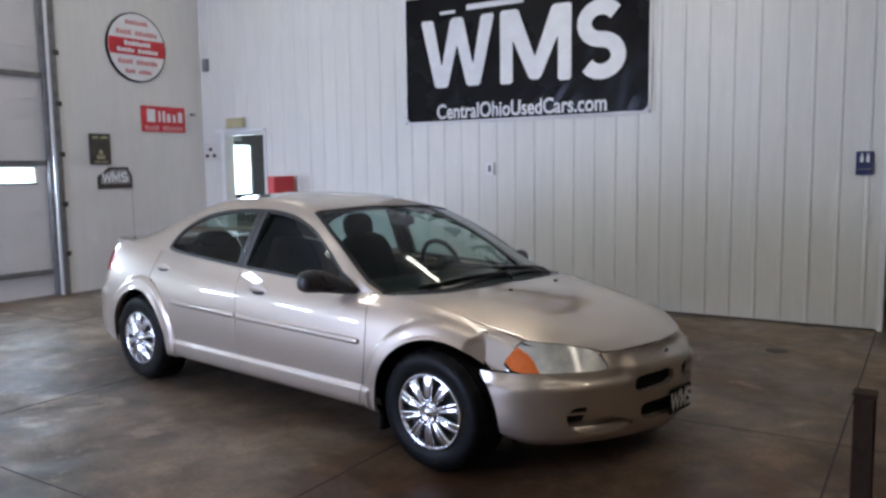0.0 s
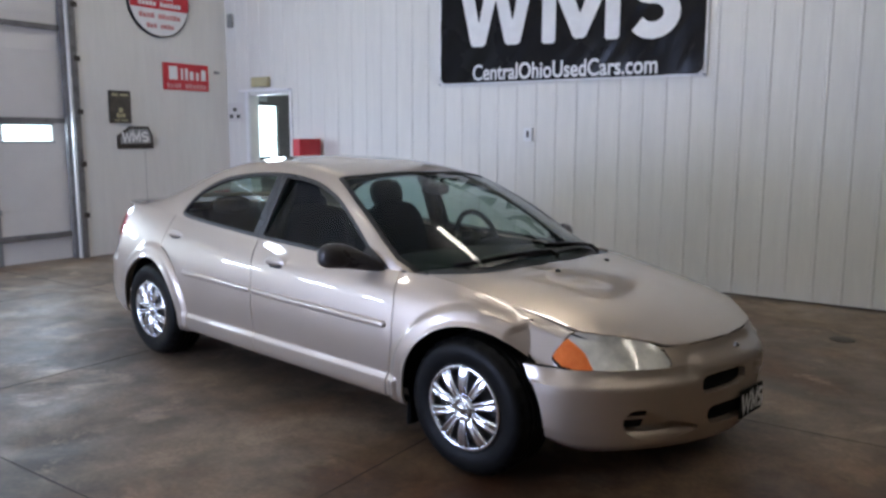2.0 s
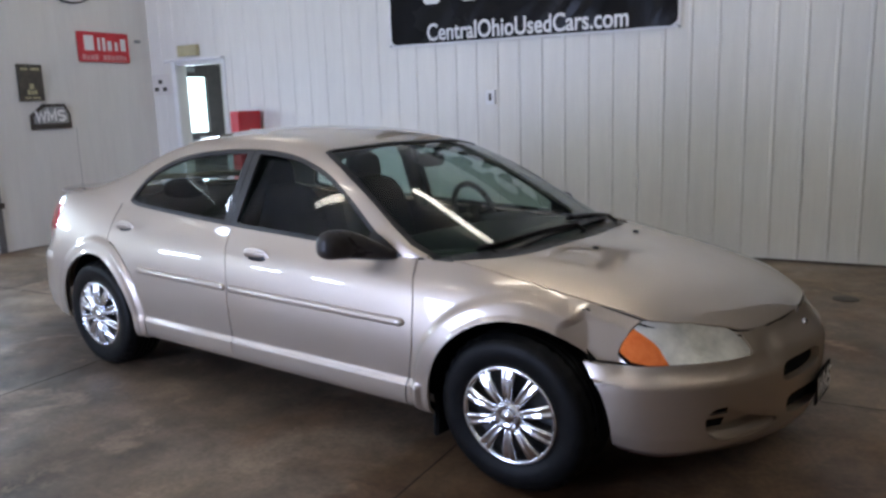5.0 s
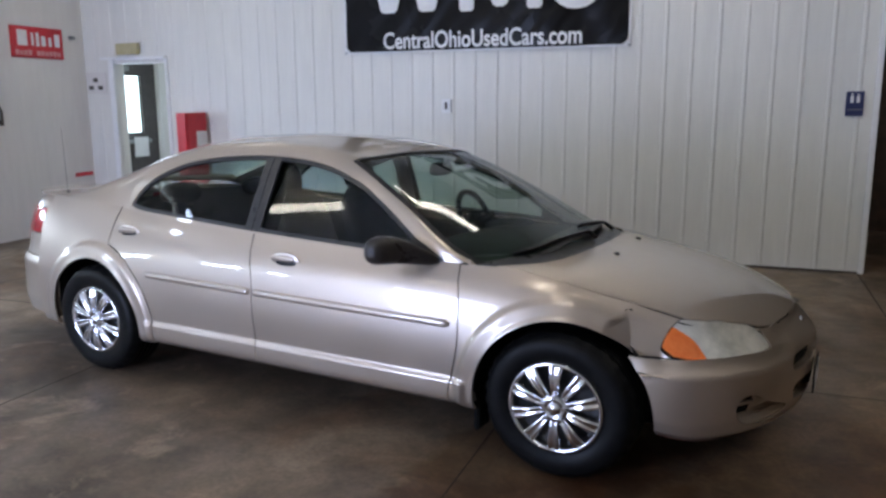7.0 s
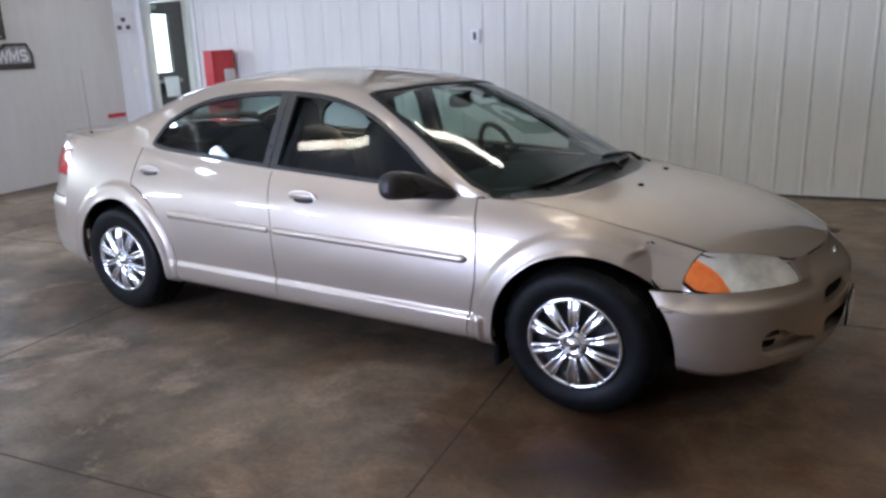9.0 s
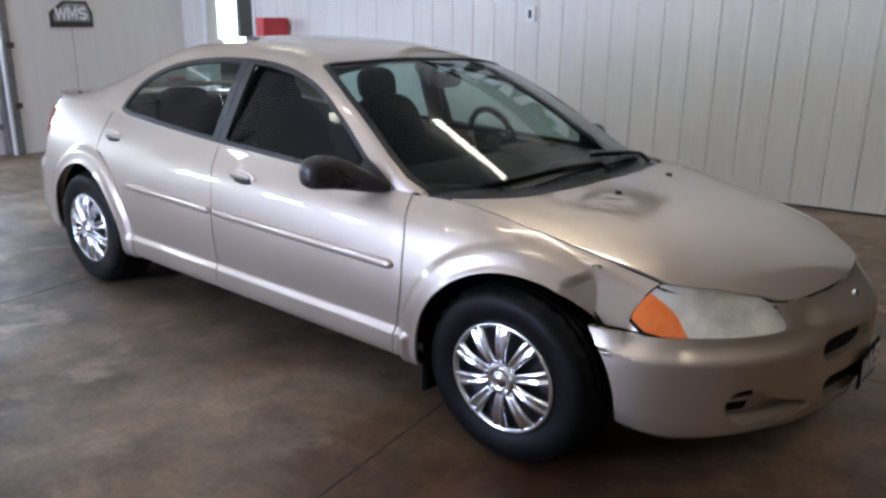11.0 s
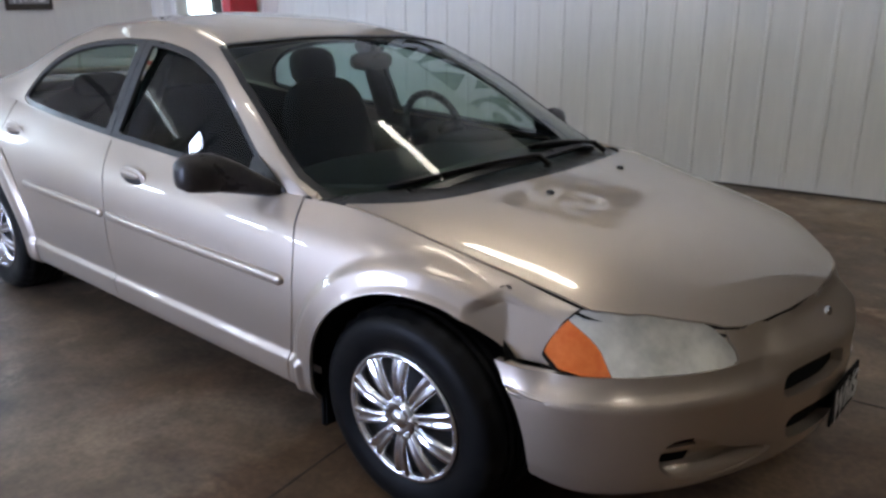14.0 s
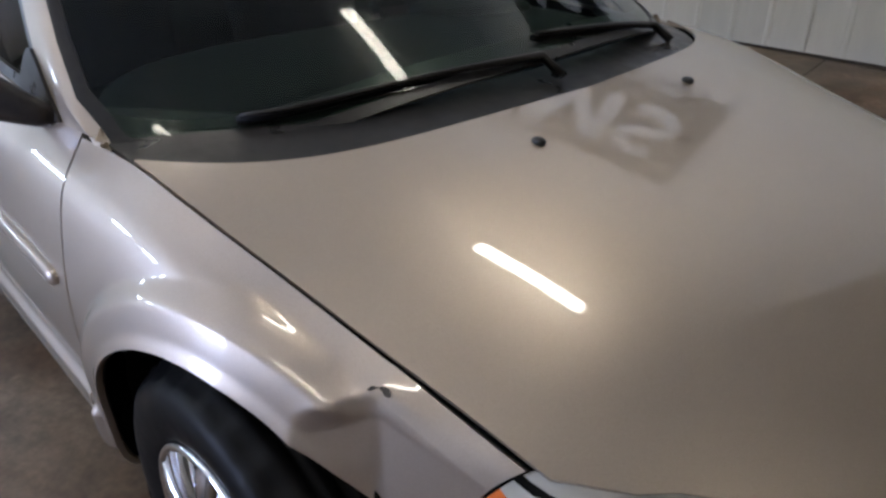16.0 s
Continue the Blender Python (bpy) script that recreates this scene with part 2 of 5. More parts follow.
def lathe(profile, seg, axis_y=True):
    """Revolve (radius, across) pairs round the y axis."""
    bm = bmesh.new()
    rings = []
    for r, y in profile:
        rings.append([bm.verts.new((r * math.cos(2 * math.pi * k / seg), y, r * math.sin(2 * math.pi * k / seg))) for k in range(seg)])
    for a, b in zip(rings, rings[1:]):
        for k in range(seg):
            bm.faces.new((a[k], a[(k + 1) % seg], b[(k + 1) % seg], b[k])).smooth = True
    bmesh.ops.recalc_face_normals(bm, faces=bm.faces[:])
    return bm


def tube(points, radius, seg=8, bm=None):
    bm = bm or bmesh.new()
    pts = [Vector(p) for p in points]
    rad = radius if isinstance(radius, (list, tuple)) else [radius] * len(pts)
    rings = []
    for i, p in enumerate(pts):
        t = (pts[min(i + 1, len(pts) - 1)] - pts[max(i - 1, 0)]).normalized()
        u = t.cross(Vector((0, 0, 1)) if abs(t.z) < 0.9 else Vector((1, 0, 0))).normalized()
        w = t.cross(u)
        rings.append([bm.verts.new(p + (u * math.cos(2 * math.pi * k / seg) + w * math.sin(2 * math.pi * k / seg)) * rad[i]) for k in range(seg)])
    for a, b in zip(rings, rings[1:]):
        for k in range(seg):
            bm.faces.new((a[k], a[(k + 1) % seg], b[(k + 1) % seg], b[k])).smooth = True
    bm.faces.new(rings[0][::-1])
    bm.faces.new(rings[-1])
    return bm


def blob(centre, size, power=2.6, bm=None, nu=20, nv=12, shape=None):
    """A rounded box: a superellipsoid."""
    bm = bm or bmesh.new()
    sg = lambda q: math.copysign(abs(q) ** (2 / power), q)
    rows = []
    for j in range(nv + 1):
        ph = -math.pi / 2 + math.pi * j / nv
        row = []
        for i in range(nu):
            th = 2 * math.pi * i / nu
            c = Vector((sg(math.cos(ph)) * sg(math.cos(th)) * size[0], sg(math.cos(ph)) * sg(math.sin(th)) * size[1], sg(math.sin(ph)) * size[2]))
            row.append(bm.verts.new((shape(c) if shape else c) + Vector(centre)))
        rows.append(row)
    for a, b in zip(rows, rows[1:]):
        for i in range(nu):
            f = bm.faces.new((a[i], a[(i + 1) % nu], b[(i + 1) % nu], b[i]))
            f.smooth = True
    bmesh.ops.remove_doubles(bm, verts=rows[0] + rows[-1], dist=1e-5)
    return bm


# ---------------------------------------------------------------- hall
NORTH_DOOR = (-5.235, -4.475, 1.965)          # left, right and head of the opening
BAY = (-6.5, -2.75, 3.6)                    # second overhead door further along the west wall
GARAGE = (-2.26, 1.40, 3.6)                  # overhead door in the west wall: from, to, head


def ribbed(x0, x1, z0, z1, y):
    """Steel liner sheet facing -y: flat pans between trapezoid ribs every 0.2286 m."""
    bm = bmesh.new()
    cuts = [x0]
    k = math.ceil((x0 - 0.1) / 0.2286)
    prof = [(x0, 0.0)]
    while k * 0.2286 + 0.04 < x1:
        c = k * 0.2286
        if c - 0.04 > x0:
            prof += [(c - 0.020, 0.0), (c - 0.009, 0.0065), (c + 0.009, 0.0065), (c + 0.020, 0.0)]
        k += 1
    prof = [q for q in prof if q[0] < x1] + [(x1, 0.0)]
    lo = [bm.verts.new((x, y - d, z0)) for x, d in prof]
    hi = [bm.verts.new((x, y - d, z1)) for x, d in prof]
    for i in range(len(prof) - 1):
        bm.faces.new((lo[i], lo[i + 1], hi[i + 1], hi[i]))
    return bm


setting("floor", box_bm(LEFT_X - 0.6, RIGHT_X + 0.2, BACK_Y - 0.2, 9.0, -0.2, 0.0), M_FLOOR, "stained brown-grey polished concrete floor slab", "floor")
d0, d1, dh = NORTH_DOOR
bm = box_bm(LEFT_X - 0.2, d0, WALL_Y, WALL_Y + 0.15, 0, CEIL)
box_bm(d1, END_X, WALL_Y, WALL_Y + 0.15, 0, CEIL, bm=bm)
box_bm(d0, d1, WALL_Y, WALL_Y + 0.15, dh, CEIL, bm=bm)
north = setting("wall_north", bm, M_PLAIN, "white wall behind ribbed steel liner sheets", "wall")
for a, b, z0 in ((LEFT_X, d0 - 0.07, 0.0), (d0 - 0.07, d1 + 0.04, dh + 0.09), (d1 + 0.04, END_X - 0.03, 0.0)):
    part("liner_sheet", ribbed(a, b, z0 + 0.012, CEIL, WALL_Y - 0.004), M_WALL, north)
setting("trim_north", box_bm(d1 + 0.08, END_X, WALL_Y - 0.022, WALL_Y - 0.004, 0.0, 0.016, 0.003), M_IRON, "dirty brown base strip along the wall", "trim")
bm = box_bm(END_X - 0.035, END_X + 0.012, WALL_Y - 0.03, WALL_Y + 0.16, 0, CEIL, 0.004)
setting("trim_corner", bm, M_WHITE, "white steel corner trim at the wall's end", "trim")
g0, g1, gh = GARAGE
bm = box_bm(LEFT_X - 0.2, LEFT_X, g1, WALL_Y + 0.15, 0, CEIL)
box_bm(LEFT_X - 0.2, LEFT_X, BACK_Y, BAY[0], 0, CEIL, bm=bm)
box_bm(LEFT_X - 0.2, LEFT_X, BAY[1], g0, 0, 3.60, bm=bm)
box_bm(LEFT_X - 0.2, LEFT_X, BAY[1], g0, 3.90, CEIL, bm=bm)
box_bm(LEFT_X - 0.2, LEFT_X, BAY[1], -2.71, 3.60, 3.90, bm=bm)
box_bm(LEFT_X - 0.2, LEFT_X, -2.30, g0, 3.60, 3.90, bm=bm)
box_bm(LEFT_X - 0.2, LEFT_X, BAY[0], BAY[1], BAY[2], CEIL, bm=bm)
box_bm(LEFT_X - 0.2, LEFT_X, g0, g1, gh, CEIL, bm=bm)
setting("wall_west", bm, M_PLAIN, "white painted end wall hung with signs", "wall")
setting("ceiling", box_bm(LEFT_X - 0.2, RIGHT_X + 0.2, BACK_Y - 0.2, 9, CEIL, CEIL + 0.2), M_WALL, "white ribbed steel ceiling", "ceiling")
# unseen end wall, coloured to throw warm light onto floor and nose
setting("wall_east_unseen", box_bm(RIGHT_X, RIGHT_X + 0.2, BACK_Y, 9, 0, CEIL), M_WARM_BOUNCE, "unseen tan wall closing the hall, added for warm bounce light", "wall")
# south wall with a wide glazed opening that lets the day in
bm = bmesh.new()
WINS = [(-4.5, -2.2, 360)]
xs = [LEFT_X - 0.2] + [v for w in WINS for v in w[:2]] + [RIGHT_X + 0.2]
for a, b in zip(xs[::2], xs[1::2]):
    box_bm(a, b, BACK_Y - 0.2, BACK_Y, 0, CEIL, bm=bm)
for a, b, watts in WINS:
    box_bm(a, b, BACK_Y - 0.2, BACK_Y, 0, 0.06, bm=bm)
    box_bm(a, b, BACK_Y - 0.2, BACK_Y, 2.05, CEIL, bm=bm)
setting("wall_south", bm, M_PLAIN, "white wall with glazed openings", "wall")
bm = box_bm(END_X - 0.1, RIGHT_X, 6.2, 6.35, 0, CEIL)
setting("wall_passage", bm, M_WOOD, "dark brown wall of the passage beyond", "wall")
bm = box_bm(END_X - 0.2, END_X - 0.05, WALL_Y + 0.15, 6.2, 0, CEIL)
setting("wall_passage_side", bm, M_PLAIN, "white return wall of the passage", "wall")

# overhead doors with tracks and struts
gx = LEFT_X - 0.13


def overhead_door(g0, g1, gh, wins):
    gd = new("overhead_door")
    tagged(gd, "almond sectional overhead door with narrow windows and steel struts", "garage door", "overhead doors")
    for k in range(6):
        z0 = k * 0.59
        if k == 2:
            bm = box_bm(gx - 0.04, gx, g0, g1, z0 + 0.002, 1.365)
            box_bm(gx - 0.04, gx, g0, g1, 1.545, z0 + 0.586, bm=bm)
            ys = [g1] + [v for a, b in wins for v in (b, a)] + [g0]
            for b, a in zip(ys[::2], ys[1::2]):
                box_bm(gx - 0.04, gx, a, b, 1.365, 1.545, bm=bm)
            for a, b in wins:
                part("door_window", box_bm(gx - 0.028, gx - 0.022, a, b, 1.365, 1.545), M_CLEAR, gd)
                for e0, e1, f0, f1 in ((a - 0.02, b + 0.02, 1.345, 1.367), (a - 0.02, b + 0.02, 1.543, 1.565)):
                    part("window_frame", box_bm(gx, gx + 0.008, e0, e1, f0, f1, 0.002), M_GREY, gd)
        else:
            bm = box_bm(gx - 0.04, gx, g0, g1, z0 + 0.002, z0 + 0.586)
            for zr in (0.20, 0.40):
                box_bm(gx, gx + 0.006, g0, g1, z0 + zr - 0.012, z0 + zr + 0.012, 0.003, bm)
        if k < 5:
            box_bm(gx - 0.032, gx - 0.010, g0, g1, z0 + 0.575, z0 + 0.605, bm=bm)
        part("door_section", bm, M_DOORSKIN, gd)
    for z in (0.29, 1.595, 2.63):
        part("strut", box_bm(gx, gx + 0.05, g0, g1, z - 0.03, z + 0.03, 0.006), M_TRACK, gd)
    for n in (0.85, 1.9, 2.9):
        y = g1 - n
        part("stile", box_bm(gx, gx + 0.012, y - 0.025, y + 0.025, 0, gh, 0.003), M_GREY, gd)
        for z in (0.59, 1.18, 1.77, 2.36):
            part("hinge", box_bm(gx + 0.004, gx + 0.03, y - 0.035, y + 0.035, z - 0.03, z + 0.03, 0.004), M_GREY, gd)
    for e, o in ((g1, 1), (g0, -1)):
        a, b = sorted((e - o * 0.045, e + o * 0.02))
        part("track", box_bm(gx + 0.02, gx + 0.09, a, b, 0, gh, 0.006), M_TRACK, gd)
        a, b = sorted((e + o * 0.02, e + o * 0.095))
        part("jamb_angle", box_bm(LEFT_X - 0.02, LEFT_X + 0.02, a, b, 0, CEIL - 0.5, 0.004), M_TRACK, gd)
        for z in (0.5, 1.1, 1.7, 2.3, 2.9):
            a, b = sorted((e + o * 0.05, e + o * 0.12))
            part("bracket", box_bm(LEFT_X + 0.01, LEFT_X + 0.035, a, b, z - 0.03, z + 0.03, 0.004), M_IRON, gd)
    for a, b in wins[:3]:
        area("window_daylight", look((gx + 0.012, (a + b) / 2, 1.455), (gx + 3, (a + b) / 2, 1.2)), b - a, 0.178, 18, (0.60, 0.77, 1.0))


overhead_door(g0, g1, gh, [(0.67, 1.23), (-0.35, 0.21), (-1.27, -0.71)])
overhead_door(BAY[0], BAY[1], BAY[2], [(-3.38, -2.82), (-4.90, -4.30), (-6.0, -5.44)])
bm = box_bm(LEFT_X - 0.62, LEFT_X - 0.6, BAY[0] - 0.8, g1 + 0.6, -0.2, 4.2)
setting("backdrop", bm, M_OUTSIDE, "bright overcast daylight outside", "backdrop")
bm = box_bm(LEFT_X - 1.62, LEFT_X - 1.6, WALL_Y - 0.4, 8.4, -0.2, 4.2)
setting("backdrop_north", bm, M_OUTSIDE, "bright daylight outside the exit door", "backdrop")
for a, b, watts in WINS:
    area("south_daylight", look(((a + b) / 2, BACK_Y + 0.02, 1.05), ((a + b) / 2, 0, 1.0)), b - a, 1.95, watts, (0.49, 0.61, 1.0))

# small added transom window, unseen, high in the end wall between the overhead doors
tw = new("window_added")
tagged(tw, "small bright added transom window, unseen, high in the end wall", "window", kind="structure")
for y0, y1, z0, z1 in ((-2.735, -2.275, 3.575, 3.60), (-2.735, -2.275, 3.90, 3.925), (-2.735, -2.71, 3.60, 3.90), (-2.30, -2.275, 3.60, 3.90)):
    part("window_frame", box_bm(LEFT_X, LEFT_X + 0.025, y0, y1, z0, z1, 0.003), M_GREY, tw)
part("pane", box_bm(LEFT_X - 0.11, LEFT_X - 0.104, -2.71, -2.30, 3.60, 3.90), M_CLEAR, tw)
# lamp added so that the door glass mirrors a bright strip
area("added_transom_light", look((LEFT_X - 0.03, -2.505, 3.75), (LEFT_X + 3, -2.5, 2.9)), 0.39, 0.28, 16, (0.58, 0.72, 1.0))
tagged(part("wall_strip", box_bm(LEFT_X, LEFT_X + 0.03, 3.36, 3.62, 0.635, 0.678, 0.006), M_RED), "narrow red strip fixed low on the end wall", "strip")

# vestibule behind the cased opening, with a glazed exit door in its outer wall
VX, VY0, VY1 = LEFT_X, WALL_Y + 0.15, 5.35
bm = box_bm(VX - 0.2, VX, VY0, 3.915, 0, 2.7)
box_bm(VX - 0.2, VX, 4.95, VY1, 0, 2.7, bm=bm)
box_bm(VX - 0.2, VX, 3.915, 4.95, 2.08, 2.7, bm=bm)
setting("wall_vestibule_west", bm, M_PLAIN, "white outer wall of the small vestibule", "wall")
bm = box_bm(VX - 0.2, -4.2, VY1, VY1 + 0.1, 0, 2.7)
setting("wall_vestibule_north", bm, M_PLAIN, "white end wall of the small vestibule", "wall")
bm = box_bm(-4.3, -4.2, VY0, VY1, 0, 2.7)
setting("wall_vestibule_east", bm, M_PLAIN, "white side wall of the small vestibule", "wall")
setting("ceiling_vestibule", box_bm(VX - 0.2, -4.2, VY0, VY1 + 0.1, 2.7, 2.8), M_PLAIN, "white vestibule ceiling", "ceiling")
ed = new("exit_door")
tagged(ed, "dark bronze glazed exit door with daylight outside", "door")
x0, x1 = VX - 0.12, VX - 0.06
part("stile", box_bm(x0, x1, 3.945, 4.025, 0.01, 2.05, 0.004), M_BRONZE, ed)
part("stile", box_bm(x0, x1, 4.665, 4.93, 0.01, 2.05, 0.004), M_BRONZE, ed)
part("top_rail", box_bm(x0, x1, 4.025, 4.665, 1.86, 2.05, 0.004), M_BRONZE, ed)
part("bottom_rail", box_bm(x0, x1, 4.025, 4.665, 0.01, 1.12, 0.004), M_BRONZE, ed)
part("pane", box_bm(x0 + 0.025, x0 + 0.031, 4.025, 4.665, 1.12, 1.86), M_CLEAR, ed)
part("closer", box_bm(x1, x1 + 0.06, 4.14, 4.40, 1.92, 1.98, 0.006), M_GREY, ed, "grey hydraulic door closer")
part("push_bar", box_bm(x1 + 0.02, x1 + 0.05, 4.02, 4.75, 0.98, 1.03, 0.008), M_GREY, ed)
part("notice", box_bm(x1 + 0.052, x1 + 0.058, 4.40, 4.66, 0.80, 1.06), M_WHITE, ed, "pale paper notice")
area("exit_daylight", look((x1 + 0.01, 4.345, 1.49), (x1 + 2, 4.345, 1.2)), 0.52, 0.72, 20, (0.66, 0.81, 1.0))
fr = new("door_1")
tagged(fr, "white painted door casing with a projecting head trim", "door frame", kind="structure")
part("casing", box_bm(d0 - 0.07, d0, WALL_Y - 0.03, WALL_Y + 0.06, 0, dh + 0.045, 0.004), M_WHITE, fr)
part("casing", box_bm(d1, d1 + 0.04, WALL_Y - 0.03, WALL_Y + 0.12, 0, dh + 0.045, 0.004), M_WHITE, fr)
part("head_casing", box_bm(d0 - 0.145, d1 + 0.035, WALL_Y - 0.075, WALL_Y + 0.12, dh + 0.045, dh + 0.075, 0.004), M_WHITE, fr)
tagged(part("exit_sign", box_bm(-5.135, -4.81, WALL_Y - 0.075, WALL_Y - 0.02, 2.065, 2.195, 0.008), M_TAN), "faded tan plastic exit sign above the door", "sign")
cab = new("cabinet")
tagged(cab, "red enamelled steel cabinet standing against the wall", "cabinet")
part("body", box_bm(-4.045, -3.915, 3.26, 3.63, 0.0, 1.395, 0.008), M_RED, cab)
part("door", box_bm(-3.915, -3.903, 3.28, 3.61, 0.05, 1.36, 0.005), M_RED, cab)
part("label", box_bm(-3.903, -3.899, 3.42, 3.61, 1.0, 1.19), M_WHITE, cab, "white paper label")

# ---------------------------------------------------------------- signs on the walls
SX = LEFT_X + 0.004


def bars(owner, mat, x, rows):
    for yc, zc, ln, h in rows:
        n = max(1, round(ln / (h * 0.92)))
        for k in range(n):
            if n > 7 and k == n // 2 - 1:
                continue
            a = yc - ln / 2 + ln * (k + 0.08) / n
            tall = h * (1.0, 0.82, 0.92)[k % 3]
            part("lettering", box_bm(x, x + 0.003, a, a + ln * 0.80 / n, zc - h / 2, zc - h / 2 + tall), mat, owner)


def disc(name, x, yc, zc, ry, rz, depth, mat, parent=None, label=""):
    bm = bmesh.new()
    n = 56
    lo = [bm.verts.new((x, yc + ry * math.cos(2 * math.pi * k / n), zc + rz * math.sin(2 * math.pi * k / n))) for k in range(n)]
    hi = [bm.verts.new((x + depth, v.co.y, v.co.z)) for v in lo]
    for k in range(n):
        bm.faces.new((lo[k], lo[(k + 1) % n], hi[(k + 1) % n], hi[k]))
    bm.faces.new(hi)
    bm.faces.new(lo[::-1])
    return part(name, bm, mat, parent, label)


rs = new("round_sign")
tagged(rs, "large round white and red enamel sign with a black rim", "sign")
disc("rim", SX, 2.61, 3.09, 0.445, 0.445, 0.03, M_BLACK, rs)
disc("face", SX + 0.03, 2.61, 3.09, 0.428, 0.428, 0.004, M_WHITE, rs)
bm = bmesh.new()
h, r = 0.105, 0.425
pts = [(math.sqrt(r * r - z * z), z) for z in np.linspace(-h, h, 9)]
vs = [bm.verts.new((SX + 0.038, 2.61 + y, 3.09 + z)) for y, z in pts] + [bm.verts.new((SX + 0.038, 2.61 - y, 3.09 + z)) for y, z in reversed(pts)]
bm.faces.new(vs)
part("band", bm, M_RED, rs, "red centre band")
bars(rs, M_WHITE, SX + 0.040, [(2.61, 3.135, 0.40, 0.06), (2.61, 3.045, 0.62, 0.055)])
bars(rs, M_PINK, SX + 0.036, [(2.61, 3.40, 0.34, 0.055), (2.61, 3.27, 0.62, 0.06), (2.61, 2.90, 0.60, 0.06), (2.61, 2.78, 0.40, 0.055)])
ws_ = new("red_sign")
tagged(ws_, "red rectangular enamel sign with white lettering", "sign")
part("face", box_bm(SX, SX + 0.02, 2.63, 3.335, 2.01, 2.35, 0.006), M_RED, ws_)
bars(ws_, M_WHITE, SX + 0.0205, [(2.78, 2.225, 0.16, 0.17), (2.91, 2.215, 0.04, 0.14), (2.98, 2.215, 0.05, 0.15), (3.06, 2.20, 0.07, 0.11), (3.15, 2.195, 0.05, 0.10), (3.25, 2.215, 0.09, 0.14)])
bars(ws_, M_PINK, SX + 0.0205, [(2.98, 2.065, 0.62, 0.06)])
ds = new("dark_plaque")
tagged(ds, "dark brown rectangular plaque with an arched emblem", "plaque")
part("board", box_bm(SX, SX + 0.025, 1.855, 2.145, 1.575, 1.962, 0.006), M_SIGN_DARK, ds)
bars(ds, M_TAN, SX + 0.026, [(2.0, 1.915, 0.22, 0.03), (2.0, 1.67, 0.12, 0.05), (2.0, 1.73, 0.06, 0.06), (2.0, 1.61, 0.18, 0.02)])
ws2 = new("shaped_plaque")
tagged(ws2, "grey metal plaque with clipped upper corners", "plaque")


def shape_x(x, pts, depth):
    bm = bmesh.new()
    lo = [bm.verts.new((x, y, z)) for y, z in pts]
    hi = [bm.verts.new((x + depth, y, z)) for y, z in pts]
    for k in range(len(pts)):
        bm.faces.new((lo[k], lo[(k + 1) % len(pts)], hi[(k + 1) % len(pts)], hi[k]))
    bm.faces.new(hi)
    bm.faces.new(lo[::-1])
    bmesh.ops.recalc_face_normals(bm, faces=bm.faces[:])
    return bm


part("board", shape_x(SX, [(1.945, 1.27), (2.435, 1.27), (2.435, 1.42), (2.375, 1.54), (2.11, 1.54), (1.945, 1.42)], 0.02), M_IRON, ws2)
part("field", shape_x(SX + 0.0205, [(1.98, 1.33), (2.40, 1.33), (2.40, 1.415), (2.355, 1.51), (2.125, 1.51), (1.98, 1.41)], 0.003), M_GREY, ws2)

th = tagged(part("thermostat", box_bm(-5.60, -5.49, WALL_Y - 0.05, WALL_Y - 0.005, 2.87, 3.05, 0.01), M_GREY), "small grey box on the wall near the corner", "box")
op = new("wall_notice")
tagged(op, "small pale grey notice with dark marks beside the door", "notice")
part("sheet", box_bm(-5.665, -5.36, WALL_Y - 0.024, WALL_Y - 0.02, 1.62, 1.87), M_DOORSKIN, op)
for q in ((-5.59, 1.69), (-5.45, 1.69), (-5.52, 1.78)):
    part("mark", box_bm(q[0] - 0.035, q[0] + 0.035, WALL_Y - 0.026, WALL_Y - 0.0245, q[1] - 0.024, q[1] + 0.024), M_IRON, op)
hk = tagged(part("wall_hook", box_bm(SX - 0.004, SX + 0.04, 3.44, 3.51, 2.25, 2.285, 0.006), M_GREY), "small grey fixture on the end wall", "hook")
sw_ = new("light_switch")
tagged(sw_, "white light switch plate with a dark rocker", "switch")
part("plate", box_bm(-1.027, -0.923, WALL_Y - 0.045, WALL_Y - 0.008, 1.388, 1.528, 0.006), M_WHITE, sw_)
part("rocker", box_bm(-0.989, -0.961, WALL_Y - 0.051, WALL_Y - 0.0445, 1.425, 1.495, 0.002), M_IRON, sw_)
bl = new("restroom_sign")
tagged(bl, "navy blue restroom sign with white figures and a raised line", "sign")
part("plate", box_bm(2.645, 2.782, WALL_Y - 0.03, WALL_Y - 0.021, 1.363, 1.568, 0.004), M_BLUE, bl)
for cx in (2.69, 2.737):
    part("pictogram", box_bm(cx - 0.013, cx + 0.013, WALL_Y - 0.0325, WALL_Y - 0.0305, 1.475, 1.53, 0.0005), M_WHITE, bl)
    part("pictogram_dot", box_bm(cx - 0.008, cx + 0.008, WALL_Y - 0.0325, WALL_Y - 0.0305, 1.535, 1.55, 0.0005), M_WHITE, bl)
part("line", box_bm(2.66, 2.768, WALL_Y - 0.0325, WALL_Y - 0.0305, 1.412, 1.420), M_GREY, bl)

# ---------------------------------------------------------------- banner
bn = new("banner")
tagged(bn, "black vinyl dealer banner with large white letters and a roped hem", "banner")


